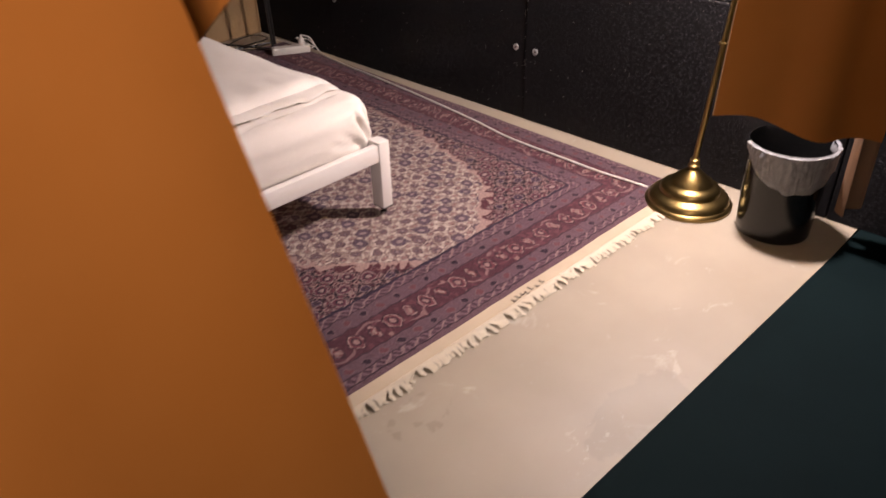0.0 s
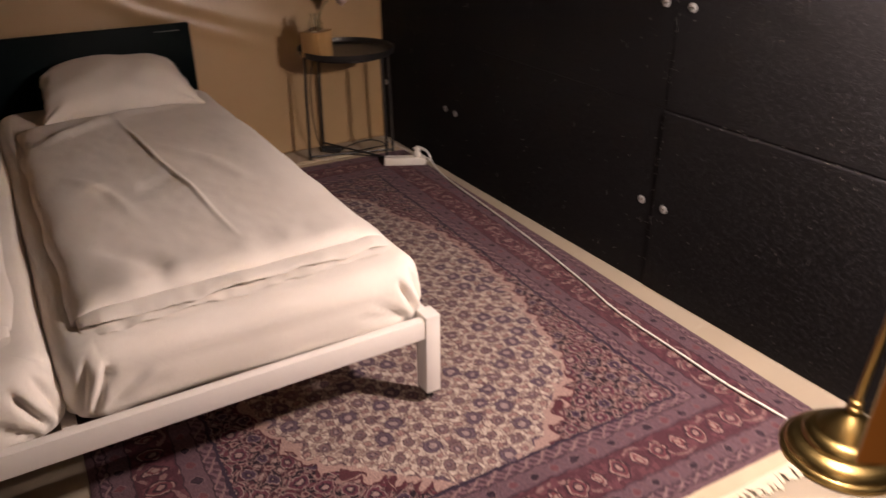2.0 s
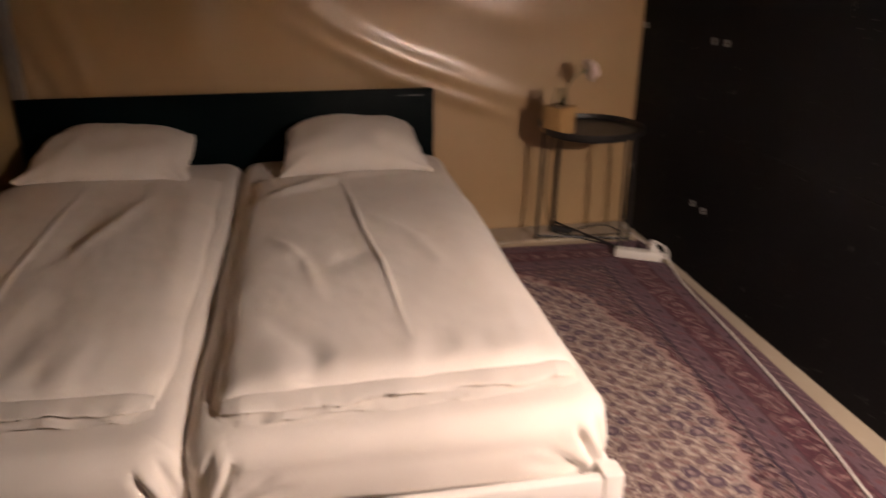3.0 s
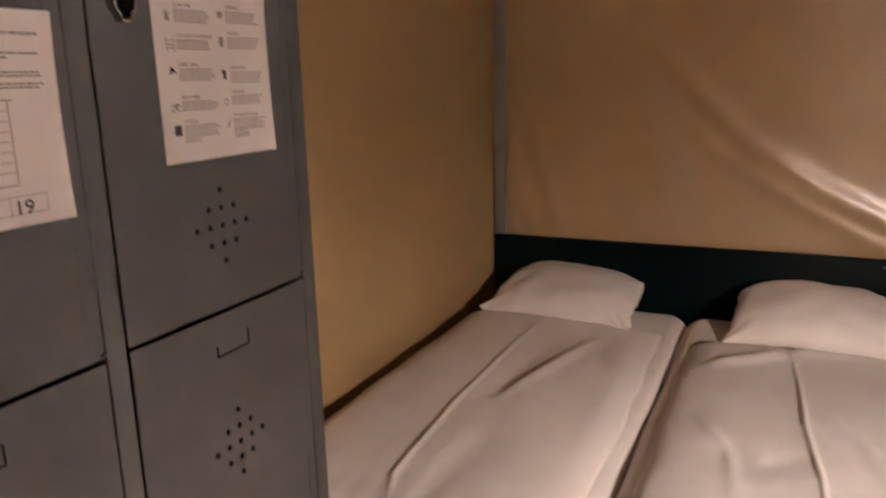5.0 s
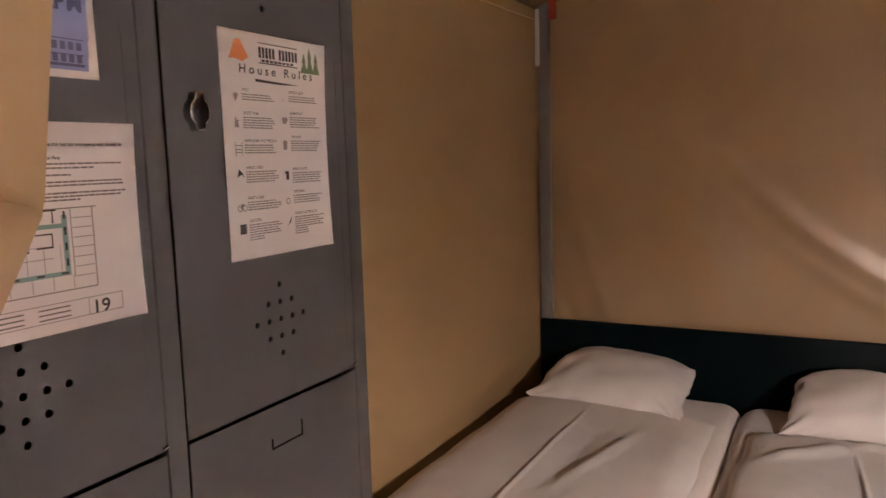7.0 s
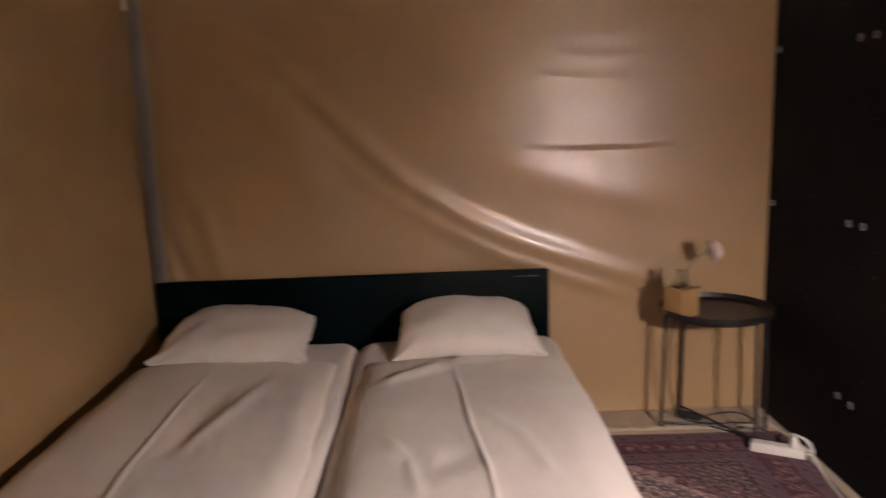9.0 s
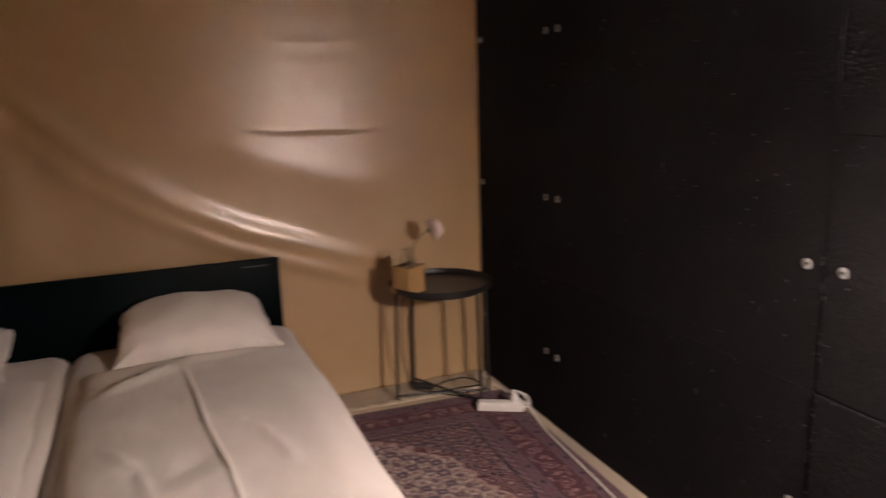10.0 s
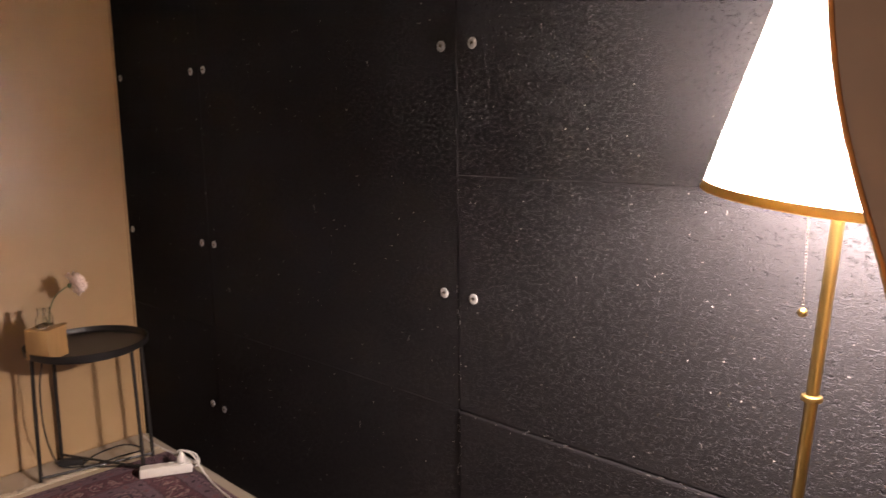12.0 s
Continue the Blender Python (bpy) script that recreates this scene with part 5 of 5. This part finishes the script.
for k in range(3):
    t = 2 * math.pi * k / 3 + 0.4
    part("spoke", tube([LEAN @ (top_at + Vector((0, 0, -0.03))), LEAN @ (top_at + Vector((TOP_R * math.cos(t), TOP_R * math.sin(t), -0.006)))], 0.0016, 6), BRASS, cone)
part("harp", tube(spline([on_pole(1.27), on_pole(1.27) + Vector((0.045, 0, 0.06)), on_pole(1.50) + Vector((0.05, 0, 0)), LEAN @ (top_at + Vector((0, 0, -0.03))), on_pole(1.50) + Vector((-0.05, 0, 0)), on_pole(1.27) + Vector((-0.045, 0, 0.06)), on_pole(1.27)]), 0.0016, 6), BRASS, lamp)
chain = bmesh.new()
c0 = on_pole(1.20) + Vector((-0.018, 0.035, 0))
for k in range(36):
    bmesh.ops.create_icosphere(chain, subdivisions=1, radius=0.0019, matrix=Matrix.Translation((c0.x, c0.y, 1.262 - 0.0052 * k)))
part("pull_chain", chain, CHROME, lamp, "beaded metal pull chain")
ball = bmesh.new()
bmesh.ops.create_uvsphere(ball, u_segments=16, v_segments=10, radius=0.0075, matrix=Matrix.Translation((c0.x, c0.y, 1.068)))
part("chain_ball", ball, BRASS, lamp, "brass ball on the chain")

# ---- waste bin ----
BINX, BINY = 2.022, 0.522
waste = thing("waste_bin", (BINX, BINY, 0), "glossy black plastic waste bin with grey liner", "waste bin")
part("bin_body", lathe([(0.91 * r, z) for r, z in ((0.001, 0.002), (0.112, 0.0), (0.119, 0.004), (0.121, 0.012), (0.1205, 0.03), (0.134, 0.285), (0.137, 0.296), (0.1375, 0.302), (0.133, 0.303), (0.131, 0.296), (0.117, 0.03), (0.001, 0.012))], 64, closed=True), BLACK_PLASTIC, waste)


def liner(u, v):
    t = radians(222) + 1.60 * (2 * u - 1)
    end = max(0.0, 1 - abs(2 * u - 1) ** 3)
    hang = 0.012 + end * (0.085 + 0.020 * math.sin(2 * t + 0.6) + 0.022 * rough(3 * math.cos(t), 3 * math.sin(t), 2, 0.9))
    prof = ((0.128, 0.272), (0.131, 0.292), (0.1365, 0.3065), (0.1405, 0.300), (0.139, 0.28), (0.136, 0.30 - hang))
    k = min(4.999, v * 5)
    (r0, z0), (r1, z1) = prof[int(k)], prof[int(k) + 1]
    r, z = r0 + (r1 - r0) * (k - int(k)), z0 + (z1 - z0) * (k - int(k))
    out = (0.002 + 0.009 * abs(rough(5 * math.cos(t), 5 * math.sin(t), z * 22, 0.5))) * (1 if v > 0.5 else -0.3)
    return ((0.91 * r + out) * math.cos(t), (0.91 * r + out) * math.sin(t), z)


thicken(part("bin_liner", sheet(liner, 120, 24), LINER, waste, "crumpled translucent grey plastic liner"), 0.0004)

# ---- power strip and cables ----
strip = thing("power_strip", (2.055, 3.105, 0.0145), "white power strip with plugged cables on rug edge", "power strip", turn=-29)
part("housing", block((-0.098, -0.024, 0), (0.098, 0.024, 0.038), 0.006), WHITE_PLASTIC, strip)
for k in range(4):
    sock = lathe([(0.019, 0.0), (0.019, 0.0012), (0.0165, 0.0012), (0.016, 0.0003)], 20, at=(-0.068 + 0.042 * k, 0, 0.038))
    part("socket", sock, WHITE_PLASTIC, strip)
plug = lathe([(0.017, 0.039), (0.018, 0.052), (0.013, 0.070), (0.006, 0.080), (0.005, 0.090)], 20, at=(0.058, 0, 0))
part("plug", plug, WHITE_PLASTIC, strip, "white round plug")
part("switch", block((0.078, -0.010, 0.038), (0.092, 0.010, 0.042), 0.0015), WHITE_PLASTIC, strip)


def cable(name, points, radius, material, label):
    ob = thing(name, tuple(points[0]), label, "cable", "cables")
    part("cord", tube([p - Vector(points[0]) for p in spline(points)], radius, 8), material, ob)
    return ob


cable("lamp_cable", [(2.105, 3.075, 0.105), (2.13, 3.03, 0.09), (2.15, 2.98, 0.02), (2.12, 2.80, 0.0175), (2.086, 2.38, 0.018), (2.057, 2.09, 0.0175), (2.015, 1.78, 0.018), (1.978, 1.56, 0.0175),
                     (1.969, 1.29, 0.018), (1.966, 1.13, 0.0175), (1.975, 1.0, 0.0175), (1.985, 0.945, 0.0125)], 0.0035, WHITE_PLASTIC, "white lamp cable lying along the rug")
cable("power_cable", [(2.135, 3.055, 0.030), (2.17, 3.06, 0.032), (2.185, 3.12, 0.05), (2.15, 3.17, 0.06), (2.12, 3.13, 0.07), (2.14, 3.06, 0.05), (2.18, 3.10, 0.022), (2.175, 3.25, 0.006), (2.16, 3.42, 0.006), (2.17, 3.55, 0.006)], 0.0038, WHITE_PLASTIC, "white power cable looped in the corner")
cable("black_cord", [(1.735, 3.375, 0.512), (1.728, 3.42, 0.38), (1.735, 3.44, 0.20), (1.775, 3.47, 0.05), (1.82, 3.47, 0.008), (1.90, 3.42, 0.008), (2.0, 3.40, 0.016), (2.06, 3.32, 0.05), (2.02, 3.40, 0.06), (1.93, 3.46, 0.03), (1.86, 3.43, 0.009), (1.95, 3.34, 0.009), (2.03, 3.24, 0.018), (2.06, 3.16, 0.03), (2.03, 3.125, 0.05)], 0.0032, RUBBER, "thin black cord looped under the tray table")
adapter = thing("plug_adapter", (1.845, 3.50, 0.0), "small black plug adapter under the tray table", "adapter", turn=-35)
part("casing", block((-0.05, -0.016, 0.001), (0.05, 0.016, 0.028), 0.005), RUBBER, adapter)

# ---- rug ----
RX, RY = 1.285, 2.130
rug = thing("rug", (RX, RY, 0), "purple and cream Persian wool rug with cream fringe", "rug", turn=-1.9)


def pile(u, v):
    x, y = RUG_A * (2 * u - 1), RUG_B * (2 * v - 1)
    rim = min(1.0, 60 * u, 60 * (1 - u), 80 * v, 80 * (1 - v))
    return (x + 0.006 * rough(y, 0, 1, 0.5) * (2 * u - 1), y + 0.005 * rough(x, 0, 2, 0.4) * (2 * v - 1), 0.003 + 0.0085 * rim ** 0.5 + 0.0012 * rough(x, y, 3, 0.25) * rim)


part("wool_field", sheet(pile, 130, 180), RUG, rug)
random.seed(21)
for sign in (-1, 1):
    part("end_strip", sheet(lambda u, v: (RUG_A * 0.995 * (2 * u - 1), sign * (RUG_B - 0.004 + 0.046 * v) + 0.004 * rough(u * 2, 0, 3, 0.2), 0.0045 - 0.002 * v + 0.0012 * abs(rough(u * 4, v, 6, 0.2))), 80, 4), STRIP, rug, "cream woven end strip")
    tufts = bmesh.new()
    for k in range(520):
        x = RUG_A * 0.99 * (2 * (k + 0.5) / 520 - 1) + random.uniform(-0.002, 0.002)
        clump = round(x / 0.016) * 0.016
        lean = 0.62 * (clump - x) + 0.040 * rough(clump, sign, 9, 0.045) + random.uniform(-0.004, 0.004)
        reach = (0.040 + 0.016 * rough(clump, sign, 4, 0.03)) * random.uniform(0.8, 1.1)
        y = RUG_B + 0.040
        wide, lift = random.uniform(0.0040, 0.0062), random.uniform(0.0, 0.002)
        path = [(x, y, 0.0058), (x + lean * 0.35, y + reach * 0.4, 0.0075 + lift), (x + lean * 1.1, y + reach * 0.75, 0.0055 + lift), (x + lean * 0.9, y + reach, 0.0028)]
        left = [tufts.verts.new((px - wide / 2, sign * py, pz)) for px, py, pz in path]
        right = [tufts.verts.new((px + wide / 2, sign * py, pz + 0.0012)) for px, py, pz in path]
        for k2 in range(3):
            tufts.faces.new((left[k2], right[k2], right[k2 + 1], left[k2 + 1]))
    knots = bmesh.new()
    for k in range(240):
        x = RUG_A * 0.99 * (2 * (k + 0.5) / 240 - 1)
        block((x - 0.0019, sign * (RUG_B + 0.0405) - 0.0028, 0.003), (x + 0.0019, sign * (RUG_B + 0.0405) + 0.0028, 0.0075), 0, knots)
    tagged(part("twined_edge", knots, FRINGE, rug, "row of tied cotton knots"), kind="stuff")
    part("fringe", tufts, FRINGE, rug, "knotted cream cotton fringe")
marks = bmesh.new()
for k, (dx, dy, h) in enumerate(((-0.02, 0.0, 0.016), (0.0, 0.002, 0.018), (0.018, 0.004, 0.012), (0.034, -0.002, 0.016), (0.056, 0.003, 0.020), (0.078, 0.0, 0.012), (0.104, 0.004, 0.016))):
    block((-0.055 + dx, -RUG_B - 0.030 + dy, 0.0045), (-0.0525 + dx, -RUG_B - 0.030 + dy + 0.75 * h, 0.0062), 0, marks)
    block((-0.055 + dx, -RUG_B - 0.032 + dy, 0.0045), (-0.045 + dx, -RUG_B - 0.0295 + dy, 0.0061), 0, marks)
part("woven_mark", marks, INK, rug, "dark woven mark")
